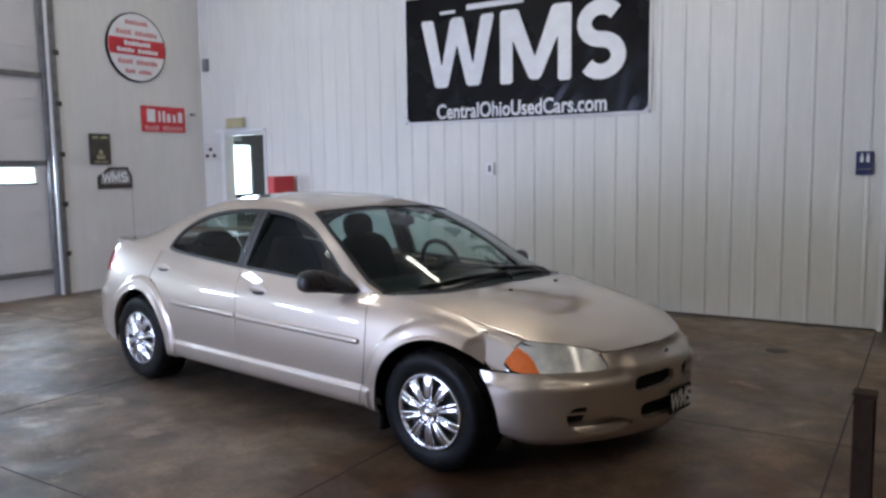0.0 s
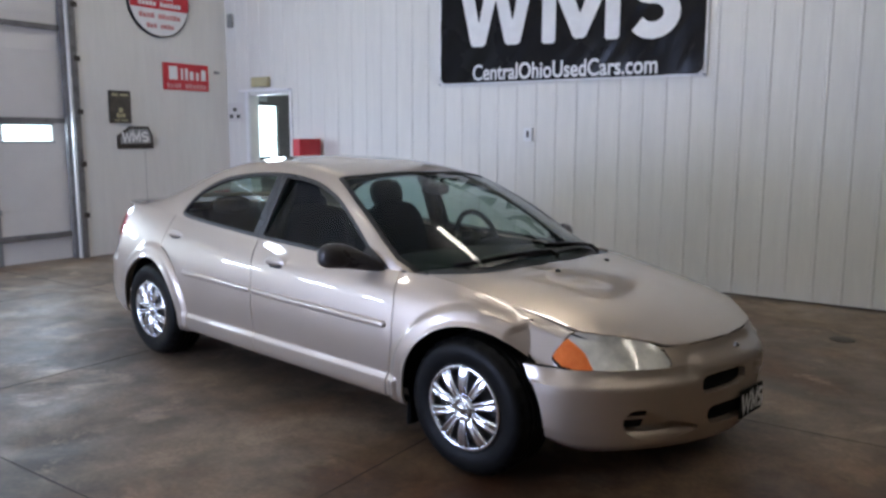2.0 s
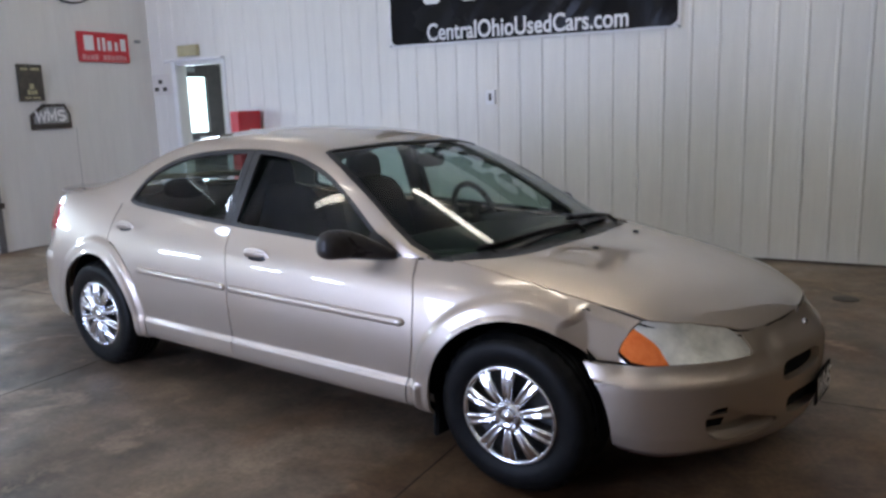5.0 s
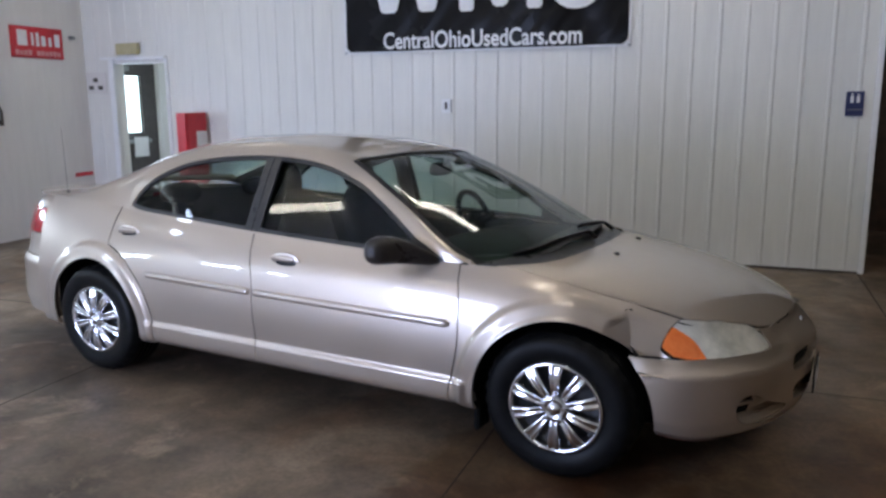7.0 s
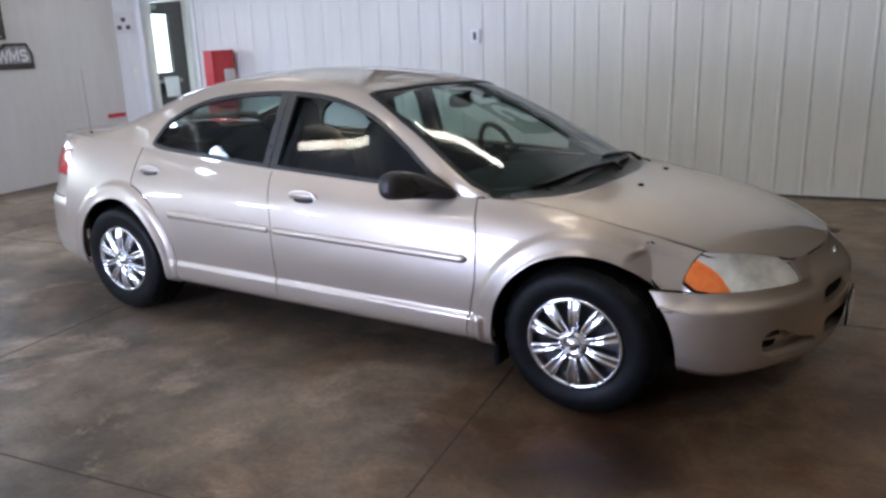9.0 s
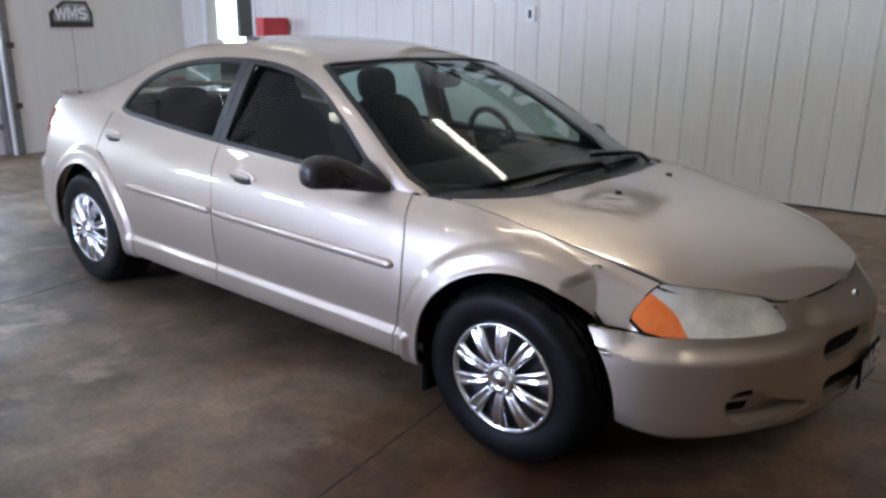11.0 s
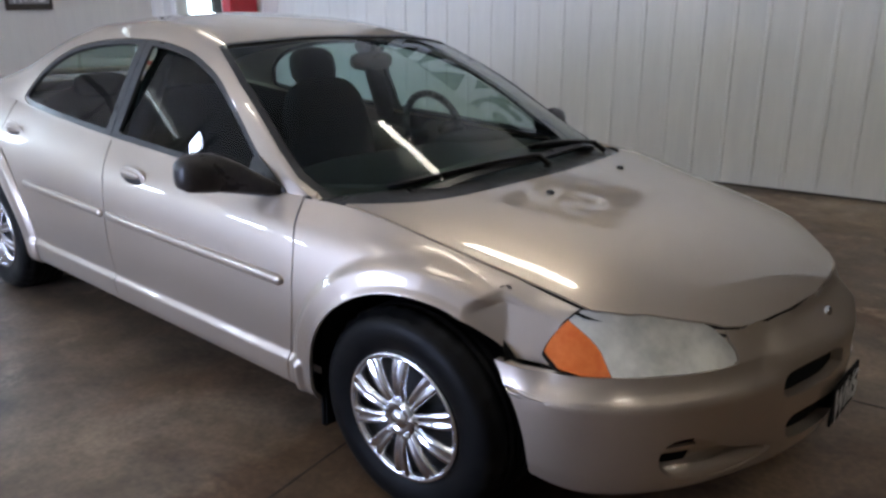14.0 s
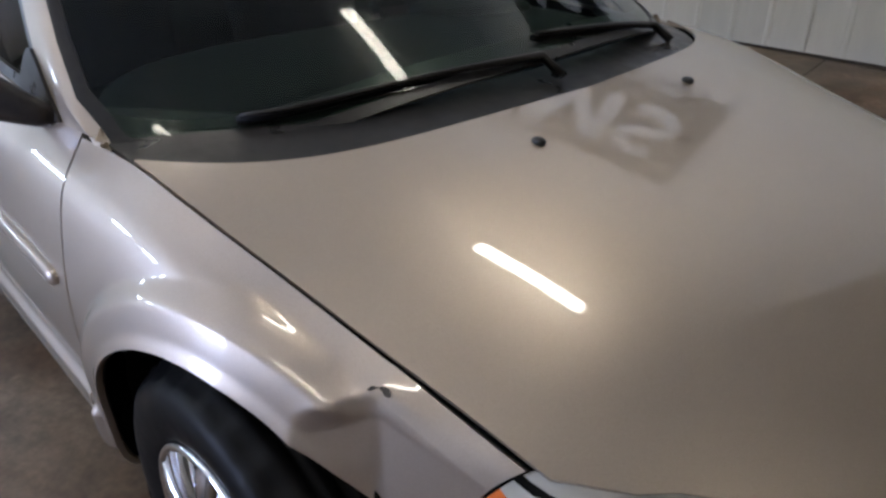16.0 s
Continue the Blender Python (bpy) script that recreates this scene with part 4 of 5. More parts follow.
def panel_mesh(surface, a0, a1, na, b0, b1, nb, region, side=-1, push=0.0, thick=0.012, shape=None):
    """A sheet of the surface cut to region(points) < 0, its rim turned inwards. side -1: right, +1: left, 0: as it is."""
    ga, gb = np.meshgrid(np.linspace(a0, a1, na), np.linspace(b0, b1, nb), indexing="ij")
    a, b = ga.ravel(), gb.ravel()
    fn = region or (lambda p: -np.ones(len(p)))
    f = fn(surface(a, b))
    idx = np.arange(na * nb).reshape(na, nb)
    quads = np.stack([idx[:-1, :-1], idx[1:, :-1], idx[1:, 1:], idx[:-1, 1:]], -1).reshape(-1, 4)
    quads = quads[(f[quads] < 0).any(1)]
    used = np.zeros(na * nb, bool)
    used[quads.ravel()] = True
    ea, eb = (a1 - a0) / na * 0.05, (b1 - b0) / nb * 0.05
    move = used & (f > 0)
    if move.any():
        for _ in range(6):
            am, bm_ = a[move], b[move]
            f0 = fn(surface(am, bm_))
            fa = (fn(surface(am + ea, bm_)) - f0)
            fb = (fn(surface(am, bm_ + eb)) - f0)
            n2 = np.maximum(fa * fa + fb * fb, 1e-12)
            a[move] = np.clip(am - np.clip(f0 * fa / n2, -30, 30) * ea, a0, a1)
            b[move] = np.clip(bm_ - np.clip(f0 * fb / n2, -30, 30) * eb, b0, b1)
    p = surface(a, b)
    da, db = surface(a + ea, b) - surface(a - ea, b), surface(a, b + eb) - surface(a, b - eb)
    n = np.cross(da, db)
    n /= np.maximum(np.linalg.norm(n, axis=1), 1e-12)[:, None]
    ref = p - np.array([0.0, 0.0, 0.45])
    ref[:, 0] *= 0.15
    n *= np.sign((n * ref).sum(1) + 1e-9)[:, None]
    if shape:
        p = p + n * shape(p)[:, None]
    p = p + n * push
    keep = np.where(used)[0]
    re = -np.ones(na * nb, int)
    re[keep] = np.arange(len(keep))
    p, n, quads = p[keep], n[keep], re[quads]
    if side >= 0:
        p = p * np.stack([np.ones(len(p)), np.where(p[:, 1] > 0, 0.955, 1.0), np.ones(len(p))], 1)   # the left flank sits closer in
    if side == -1:
        p = p * (1, -1, 1)
        n = n * (1, -1, 1)
    bm = bmesh.new()
    vs = [bm.verts.new(c) for c in p]
    for i, q in enumerate(quads):
        try:
            bm.faces.new([vs[k] for k in q])
        except ValueError:
            pass
    normal_of = {v: n[i] for i, v in enumerate(vs)}
    bm.normal_update()
    tot = sum(f_.normal.dot(Vector(normal_of[f_.verts[0]])) for f_ in bm.faces)
    if tot < 0:
        bmesh.ops.reverse_faces(bm, faces=bm.faces[:])
    for f_ in bm.faces:
        f_.smooth = True
    if thick:
        rim = [e for e in bm.edges if len(e.link_faces) == 1]
        twin = {}
        for e in rim:
            for v in e.verts:
                if v not in twin:
                    twin[v] = bm.verts.new(v.co - Vector(normal_of[v]) * thick)
        for e in rim:
            loop = e.link_loops[0]
            v0, v1 = loop.vert, loop.link_loop_next.vert
            f_ = bm.faces.new((v1, v0, twin[v0], twin[v1]))
            f_.smooth = False
        for e in rim:
            e.smooth = False
    bmesh.ops.dissolve_degenerate(bm, dist=0.0003, edges=bm.edges[:])
    return bm


# ---------------------------------------------------------------- sedan: panels
car = new("sedan")
ROLL = Matrix.Translation((0, -0.86, 0)) @ Matrix.Rotation(radians(-2.0), 4, "X") @ Matrix.Translation((0, 0.86, 0))   # the body leans a little on its springs
car.matrix_world = pose(-0.035, 0.086, 0, 0, 0, -8.05) @ ROLL
tagged(car, "champagne beige metallic four-door sedan with a dented front fender", "car")
col = lambda i, j: (lambda p: p[:, [i, j]])
XZ, XY, YZ = col(0, 2), col(0, 1), col(1, 2)
GAP = 0.003


def hole(c):
    return lambda p: c[2] - np.hypot(p[:, 0] - c[0], p[:, 2] - c[1])


DLO = [(-1.2, 0.9321), (-1.175, 1.0056), (-1.12, 1.077), (-1.03, 1.1332), (-0.86, 1.1945), (-0.62, 1.2302), (-0.38, 1.2455), (-0.14, 1.2435), (0.09, 1.2139), (0.32, 1.1434), (0.515, 1.0362), (0.665, 0.9311), (0.79, 0.8524), (0.805, 0.8351), (0.3, 0.8606), (-0.28, 0.8831), (-0.8, 0.9117)]
LAMP = [(0.8094, 0.5574), (0.800, 0.598), (0.789, 0.643), (0.764, 0.674), (0.733, 0.688), (0.6956, 0.688), (0.6633, 0.684), (0.6231, 0.679), (0.5687, 0.674), (0.515, 0.658), (0.478, 0.645), (0.462, 0.615), (0.452, 0.592), (0.452, 0.574), (0.462, 0.558), (0.519, 0.5556), (0.6192, 0.5581), (0.7193, 0.5576)]
lamp_cut = outline(LAMP, rounds=1)
SEAM_A = lambda p: p[:, 0] - (0.893 + 0.05 * step(0.25, 0.55, p[:, 2]) - 0.035 * step(0.65, 0.87, p[:, 2]))
SEAM_B = lambda p: p[:, 0] - (-0.182 - 0.045 * step(0.6, 0.9, p[:, 2]))
REAR_EDGE = lambda p: np.maximum(0.452 - np.hypot(p[:, 0] + 1.36, p[:, 2] - 0.30), -1.255 - p[:, 0])
low = lambda z: (lambda p: z - p[:, 2])


def dented_surface(x, v):
    """The right fender: a sharp ridge over the bumper corner, the sheet below it knocked flat."""
    p = side_surface(x, v)
    y, z = p[:, 1], p[:, 2]
    e = 0.712 - 0.62 * np.maximum(1.618 - x, 0) - 0.20 * np.maximum(x - 1.618, 0) - z
    flat = 0.765 - 0.25 * (x - 1.618) + 0.16 * (0.714 - z)
    reach = np.clip((x - 1.535 - 0.15 * np.clip(e, 0, 0.1)) / 0.085, 0, 1) * step(1.84, 1.74, x)
    rim = 0.004 * np.where(e < 0, np.exp(-(e / 0.022) ** 2), np.exp(-(e / 0.010) ** 2)) * step(0.09, 0.0, np.abs(x - 1.618))
    return np.stack([x, y + np.minimum(flat - y, 0) * reach * np.clip(e / 0.035, 0, 1) + rim, z], 1)


def fender_region(p):
    back = -SEAM_A(p) + GAP
    bumper = np.where(p[:, 0] > 1.5, 0.541 - p[:, 2], -1.0)
    lamp = p[:, 0] - (1.757 + 6.5 * (p[:, 2] - 0.605) ** 2)
    top = p[:, 1] * 0 + p[:, 0] - 1.90
    hood = UP_Y(p[:, 0]) + 0.004 - p[:, 1]
    return np.max([back, hole(ARCH_F)(p), bumper, lamp, top, np.where(p[:, 2] > 0.6, hood, -1.0)], axis=0)


def door_front(p):
    return np.maximum(SEAM_A(p) + GAP, -SEAM_B(p) + GAP)


def door_rear(p):
    return np.maximum(SEAM_B(p) + GAP, REAR_EDGE(p) + GAP)


def quarter_region(p):
    return np.max([-REAR_EDGE(p) + GAP, hole(ARCH_R)(p), p[:, 0] + 0.9, np.where(p[:, 0] > -1.2, p[:, 0] * 0 - 1, -1.0), -1.88 - p[:, 0]], axis=0)


for s, tag in ((-1, "dented front fender with a creased crumple above the bumper corner"), (1, "")):
    part("front_fender", panel_mesh(dented_surface if s < 0 else side_surface, 0.88, 1.95, 200, 1, 7, 180, fender_region, s), M_PAINT, car, tag)
    if s < 0:
        chip = lambda p: np.hypot((p[:, 0] - 1.622) / 5.0, p[:, 2] - 0.713 + 0.35 * np.abs(p[:, 0] - 1.618)) - 0.0026 - 0.0012 * np.sin(310 * p[:, 0])
        part("chipped_paint", panel_mesh(dented_surface, 1.55, 1.68, 70, 4, 7, 160, chip, s, push=0.0012, thick=0), M_IRON, car)
    doors = []
    doors.append(part("front_door", panel_mesh(side_surface, -0.22, 1.0, 90, 1, 7, 100, door_front, s), M_PAINT, car))
    doors.append(part("rear_door", panel_mesh(side_surface, -1.3, -0.16, 90, 1, 7, 100, door_rear, s), M_PAINT, car))
    part("quarter_panel", panel_mesh(side_surface, -1.90, -0.88, 90, 1, 7, 100, quarter_region, s), M_PAINT, car)
    if s < 0:
        RIGHT_DOORS = doors
    else:
        LEFT_DOORS = doors


def hood_front(y):
    y = np.abs(y)
    return np.interp(y, [0.0, 0.17, 0.31, 0.402, 0.45, 0.485, 0.528, 0.568, 0.603, 0.643, 0.674, 0.707, 0.82], [2.142, 2.130, 2.108, 2.084, 2.060, 2.026, 1.992, 1.958, 1.925, 1.897, 1.864, 1.826, 1.70])


def hood_region(p):
    y = np.abs(p[:, 1])
    return np.max([COWL(p[:, 1]) + GAP - p[:, 0], p[:, 0] - hood_front(p[:, 1]) + GAP, y - UP_Y(p[:, 0]) + 0.001], axis=0)


hood = part("hood", panel_mesh(hood_surface, 0.95, 2.2, 140, -0.85, 0.85, 150, hood_region, 0, thick=0.006), M_PAINT, car)

SLOT_U = [(0.048, 0.452), (0.30, 0.430), (0.333, 0.452), (0.333, 0.495), (0.30, 0.512), (0.048, 0.524)]
SLOT_L = [(-0.02, 0.29), (0.235, 0.287), (0.275, 0.318), (0.282, 0.358), (0.25, 0.376), (-0.02, 0.385)]
FOG = [(0.30, 0.285), (0.43, 0.262), (0.55, 0.270), (0.625, 0.284), (0.668, 0.318), (0.683, 0.365), (0.66, 0.402), (0.60, 0.405), (0.57, 0.385), (0.48, 0.345), (0.36, 0.315)]


def bumper_region(p):
    q = YZ(p)
    nose_top = np.where(p[:, 1] < 0.47, p[:, 0] * 0 + (hood_front(p[:, 1]) + GAP - p[:, 0]), -1.0)
    lamps = np.where(p[:, 1] > 0.25, 0.0015 - lamp_cut(q), -1.0)
    shelf = np.where(p[:, 1] > 0.452, p[:, 2] - np.interp(p[:, 1], [0.452, 0.462, 0.48, 0.52, 0.62, 0.72, 0.82, 0.92], [0.62, 0.564, 0.559, 0.558, 0.559, 0.558, 0.551, 0.548]), -1.0)
    return np.max([nose_top, lamps, shelf, hole(ARCH_F)(p), -outline(SLOT_U, rounds=1)(q), -outline(SLOT_L, rounds=1)(q), -outline(FOG)(q), 0.212 - p[:, 2]], axis=0)


knocked = lambda p: -0.046 * step(1.90, 1.63, p[:, 0])   # the right corner is pushed in under the dent
bumper = part("front_bumper", panel_mesh(nose_surface, 0.0, 1.45, 240, 0.15, 0.64, 130, bumper_region, -1, thick=0.03, shape=knocked), M_PAINT, car)
part("front_bumper", panel_mesh(nose_surface, 0.0, 1.45, 240, 0.15, 0.64, 130, bumper_region, 1, thick=0.03), M_PAINT, car)
def bowls(p):
    """Two round reflector bowls behind the lens."""
    out = 0 * p[:, 0]
    for yc, zc, r, deep in ((0.70, 0.612, 0.050, 0.035), (0.565, 0.607, 0.066, 0.050)):
        d = np.hypot(p[:, 1] - yc, (p[:, 2] - zc) * 1.15)
        out = out - deep * (1 - np.clip(d / r, 0, 1) ** 2)
    return out


for s in (-1, 1):
    part("header_panel", panel_mesh(nose_surface, 0.0, 0.9, 90, 0.53, 0.66, 40, lambda p: np.max([p[:, 1] - 0.54, -lamp_cut(YZ(p)) + 0.001, 0.555 - p[:, 2], p[:, 2] - np.interp(p[:, 1], [0.0, 0.25, 0.38, 0.46, 0.54], [0.625, 0.622, 0.622, 0.632, 0.655])], axis=0), s, push=-0.009, thick=0), M_PAINT, car)
    part("scuff", panel_mesh(nose_surface, 0.9, 1.45, 90, 0.18, 0.26, 40, lambda p: np.max([0.66 - p[:, 1], np.abs(p[:, 2] - 0.2205 + 0.03 * (p[:, 1] - 0.8)) - 0.0055, hole(ARCH_F)(p) + 0.01], axis=0), s, push=0.001, thick=0, shape=knocked), M_RUST, bumper, "rusty red scrape") if s < 0 else None
    edge = lambda p: 1.761 + 6.5 * (p[:, 2] - 0.605) ** 2 - p[:, 0]
    glow = lambda p: 1.917 - 0.85 * (p[:, 2] - 0.56) - 13.0 * np.maximum(p[:, 2] - 0.60, 0) ** 2 - p[:, 0]
    lamp = part("headlight", panel_mesh(nose_surface, 0.2, 1.4, 150, 0.52, 0.70, 60, lambda p: np.max([lamp_cut(YZ(p)) + 0.002, glow(p), edge(p)], axis=0), s, push=-0.005, thick=0.012), M_LENS, car, "hazy clear headlight lens with an amber corner")
    part("reflector", panel_mesh(nose_surface, 0.2, 1.4, 110, 0.52, 0.70, 50, lambda p: np.maximum(lamp_cut(YZ(p)), edge(p)) + 0.010, s, push=-0.030, thick=0, shape=bowls), M_LAMP_IN, lamp)
    part("turn_signal", panel_mesh(nose_surface, 0.2, 1.4, 120, 0.52, 0.70, 60, lambda p: np.max([lamp_cut(YZ(p)) + 0.002, -glow(p) + 0.001, edge(p)], axis=0), s, push=-0.006, thick=0.01), M_AMBER, lamp, "orange turn signal")
    part("gasket", panel_mesh(nose_surface, 0.2, 1.4, 170, 0.52, 0.70, 70, lambda p: np.max([np.maximum(lamp_cut(YZ(p)), edge(p)) - 0.003, -np.maximum(lamp_cut(YZ(p)), edge(p)) - 0.0042], axis=0), s, push=-0.012, thick=0.01), M_BLACK, lamp)
    part("fog_pocket", panel_mesh(nose_surface, 0.2, 1.2, 90, 0.2, 0.42, 60, lambda p: outline(FOG)(YZ(p)) - 0.002, s, push=-0.004, thick=0, shape=lambda p: -0.045 * step(0.272, 0.318, p[:, 2])), M_PAINT, car)
    part("fog_recess", panel_mesh(nose_surface, 0.2, 1.2, 90, 0.2, 0.42, 50, lambda p: np.max([outline(FOG)(YZ(p)) + 0.004, 0.588 - p[:, 1] + 0.3 * (0.37 - p[:, 2]), 0.325 - p[:, 2]], axis=0), s, push=-0.026, thick=0.0), M_BLACK, car)
    for zs in (0.371,):
        part("fog_slat", panel_mesh(nose_surface, 0.2, 1.2, 90, 0.2, 0.42, 70, lambda p: np.max([outline(FOG)(YZ(p)), 0.592 - p[:, 1], np.abs(p[:, 2] - zs) - 0.006], axis=0), s, push=-0.010, thick=0.014), M_PAINT, car)
    part("grille", panel_mesh(nose_surface, 0.0, 0.8, 70, 0.27, 0.56, 50, lambda p: np.minimum(outline(SLOT_U, rounds=1)(YZ(p)), outline(SLOT_L, rounds=1)(YZ(p))) - 0.03, s, push=-0.032, thick=0), M_BLACK, car, "black grille opening")
part("emblem", blob((2.176, 0.0, 0.578), (0.012, 0.026, 0.020), 2.2), M_CHROME, bumper)

# tail
tail_low = lambda p: np.max([0.265 - p[:, 2], p[:, 2] - 0.605, hole(ARCH_R)(p), p[:, 0] + 1.66], axis=0)
TLAMP = lambda p: np.max([0.74 - p[:, 2], p[:, 2] - 0.885, p[:, 0] + 1.955, 0.45 - p[:, 1]], axis=0)
tail_high = lambda p: np.max([0.611 - p[:, 2], -TLAMP(p) + GAP, p[:, 0] + 1.84], axis=0)
for s in (-1, 1):
    part("rear_bumper", panel_mesh(tail_surface, 0.0, 1.5, 100, 0.18, 0.62, 50, tail_low, s), M_PAINT, car)
    part("tail_panel", panel_mesh(tail_surface, 0.0, 1.5, 100, 0.60, 0.975, 60, tail_high, s, push=-0.003), M_PAINT, car)
    part("tail_light", panel_mesh(tail_surface, 0.0, 1.5, 100, 0.60, 0.95, 50, lambda p: TLAMP(p) + 0.002, s, push=-0.002), M_RED_LENS, car, "red tail light")


def trunk_region(p):
    y = np.abs(p[:, 1])
    edge = np.interp(p[:, 0], [-2.42, -2.38, -2.3, -2.15, -1.9, -1.7], [0.33, 0.42, 0.53, 0.625, 0.68, 0.70])
    return np.max([y - edge, p[:, 0] + 1.70, -2.42 - p[:, 0]], axis=0)


part("trunk_lid", panel_mesh(deck_surface, -2.45, -1.65, 60, -0.75, 0.75, 80, trunk_region, 0), M_PAINT, car)

# glasshouse
def pane_surface(x, v):
    """The front door's nearly flat pane."""
    return np.stack([x, UP_Y(x) - 0.62 * v + 0.04 * v * (0.36 - v), UP_Z(x) + v], 1)


dlo = outline(DLO)
WS = lambda p: np.max([p[:, 0] - (COWL(side_sign * p[:, 1]) - 0.105), (0.345 - 0.33 * p[:, 1] ** 2) - p[:, 0], p[:, 1] - np.interp(p[:, 0], [0.2, 0.28, 0.46, 0.6, 0.76, 0.87, 0.95, 1.2], [0.607, 0.637, 0.699, 0.737, 0.778, 0.799, 0.792, 0.792])], axis=0)
RW = lambda p: np.max([p[:, 0] - (-1.03 + 0.1 * p[:, 1] ** 2), -1.70 - p[:, 0] + 0.15 * p[:, 1] ** 2, p[:, 1] - np.interp(p[:, 0], [-1.7, -1.0], [0.57, 0.49])], axis=0)
shell = lambda p: np.max([-np.where(p[:, 1] > K_Y(p[:, 0]) * 0.9, dlo(XZ(p)), 1.0), -WS(p) + 0.0, -RW(p), p[:, 0] - np.interp(p[:, 1], [0.0, 0.5, 0.70, 0.74, 0.79, 0.84], [0.5, 0.60, 0.86, 0.97, 0.99, 0.95]), -1.74 - p[:, 0]], axis=0)
for s in (-1, 1):
    side_sign = s
    part("roof_panel", panel_mesh(roof_surface, -1.78, 1.1, 260, 0, 5, 150, shell, s, thick=0.02), M_PAINT, car)
    glass_f = lambda p: np.max([dlo(XZ(p)) + 0.02, -0.205 - p[:, 0], p[:, 0] - 0.76], axis=0)
    glass_r = lambda p: np.max([dlo(XZ(p)) + 0.02, p[:, 0] + 0.30], axis=0)
    d = RIGHT_DOORS if s < 0 else LEFT_DOORS
    part("side_window", panel_mesh(pane_surface, -0.25, 0.85, 70, -0.02, 0.40, 50, lambda p: glass_f(p) - 0.006, s, push=-0.008, thick=0), M_TINT, d[0])
    part("side_window", panel_mesh(roof_surface, -1.25, -0.2, 70, 0, 2.6, 50, lambda p: glass_r(p) - 0.006, s, push=-0.012, thick=0), M_TINT, d[1])
    part("window_trim", panel_mesh(roof_surface, -0.29, 0.85, 90, 0, 2.6, 60, lambda p: np.max([dlo(XZ(p)) + 0.001, -glass_f(p), -0.252 - p[:, 0]], axis=0), s, push=-0.004, thick=0.012), M_TRIM, d[0])
    part("window_trim", panel_mesh(roof_surface, -1.25, -0.2, 90, 0, 2.6, 60, lambda p: np.max([dlo(XZ(p)) + 0.001, -glass_r(p), p[:, 0] + 0.256], axis=0), s, push=-0.004, thick=0.012), M_TRIM, d[1])
    part("windshield", panel_mesh(roof_surface, 0.2, 1.335, 90, 2.0, 5, 70, lambda p: WS(p) + 0.001, s, push=-0.004, thick=0), M_GLASS, car)
    part("rear_window", panel_mesh(roof_surface, -1.75, -0.95, 50, 1.8, 5, 50, lambda p: RW(p) + 0.001, s, push=-0.004, thick=0), M_GLASS, car)
    ws_rim = lambda p: np.maximum(WS(p), -WS(p) - 0.022)
    part("windshield_seal", panel_mesh(roof_surface, 0.2, 1.335, 150, 2.0, 5, 100, ws_rim, s, push=0.001, thick=0.006), M_COWL, car)
    part("windshield_frit", panel_mesh(roof_surface, 0.6, 1.335, 90, 2.0, 5, 70, lambda p: np.maximum(WS(p) + 0.002, COWL(s * p[:, 1]) - 0.105 - 0.075 - p[:, 0]), s, push=-0.009, thick=0), M_COWL, car, "black ceramic band under the glass")
    cowl_reg = lambda p: np.max([p[:, 0] - COWL(s * p[:, 1]) + 0.002, COWL(s * p[:, 1]) - 0.14 - 0.16 * step(0.45, 0.75, p[:, 1]) - p[:, 0], p[:, 1] - 0.797], axis=0)
    part("cowl_panel", panel_mesh(lambda a, b: hood_surface(a, b) - np.array([0, 0, 0.012]), 0.78, 1.35, 80, 0.0, 0.82, 90, cowl_reg, s, thick=0.02), M_COWL, car)

# inner body that shows in the gaps
def liner_edge(x, z):
    """Half width just inside the body at the rim of a wheel arch."""
    v = np.linspace(0, 7, 300)
    p = side_surface(np.full(300, float(x)), v)
    y = float(p[np.argmin(np.abs(p[:, 2] - z)), 1])
    if x > 1.5 and z < 0.555:
        th = np.linspace(0.3, 1.45, 300)
        q = nose_surface(th, np.full(300, float(max(z, 0.2))))
        y = float(q[np.argmin(np.abs(q[:, 0] - x)), 1])
    return y - 0.055


dark_side = lambda p: np.max([(ARCH_F[2] + 0.0) - np.hypot(p[:, 0] - ARCH_F[0], p[:, 2] - ARCH_F[1]), ARCH_R[2] - np.hypot(p[:, 0] - ARCH_R[0], p[:, 2] - ARCH_R[1])], axis=0)
for s in (-1, 1):
    part("inner_body", panel_mesh(side_surface, -1.75, 1.48, 160, 0, 7, 60, dark_side, s, push=-0.016, thick=0), M_BLACK, car)
    for c in (ARCH_F, ARCH_R):
        bm = bmesh.new()
        rows = [[bm.verts.new((c[0] + (c[2] + 0.012) * math.cos(a), s * (y if y < 0.6 else liner_edge(c[0] + c[2] * math.cos(a), c[1] + c[2] * math.sin(a))), c[1] + (c[2] + 0.012) * math.sin(a))) for a in np.linspace(-0.25, math.pi + 0.25, 30)] for y in (0.8, 0.55)]
        for i in range(29):
            bm.faces.new((rows[0][i], rows[0][i + 1], rows[1][i + 1], rows[1][i]))
        bm.faces.new(rows[1])
        part("wheel_liner", bm, M_BLACK, car)
part("inner_hood", panel_mesh(lambda a, b: hood_surface(a, b) - np.array([0, 0, 0.02]), 1.0, 2.14, 40, -0.76, 0.76, 40, lambda p: np.maximum(p[:, 0] - hood_front(p[:, 1]) - 0.01, np.abs(p[:, 1]) - UP_Y(p[:, 0]) - 0.012), 0, thick=0), M_BLACK, car)
part("underbody", box_bm(-2.2, 1.9, -0.55, 0.55, 0.19, 0.26), M_BLACK, car)
part("inner_tail", box_bm(-2.15, -1.7, -0.55, 0.55, 0.26, 0.84), M_BLACK, car)


# ---------------------------------------------------------------- sedan: wheels
SQUASH = 0.94


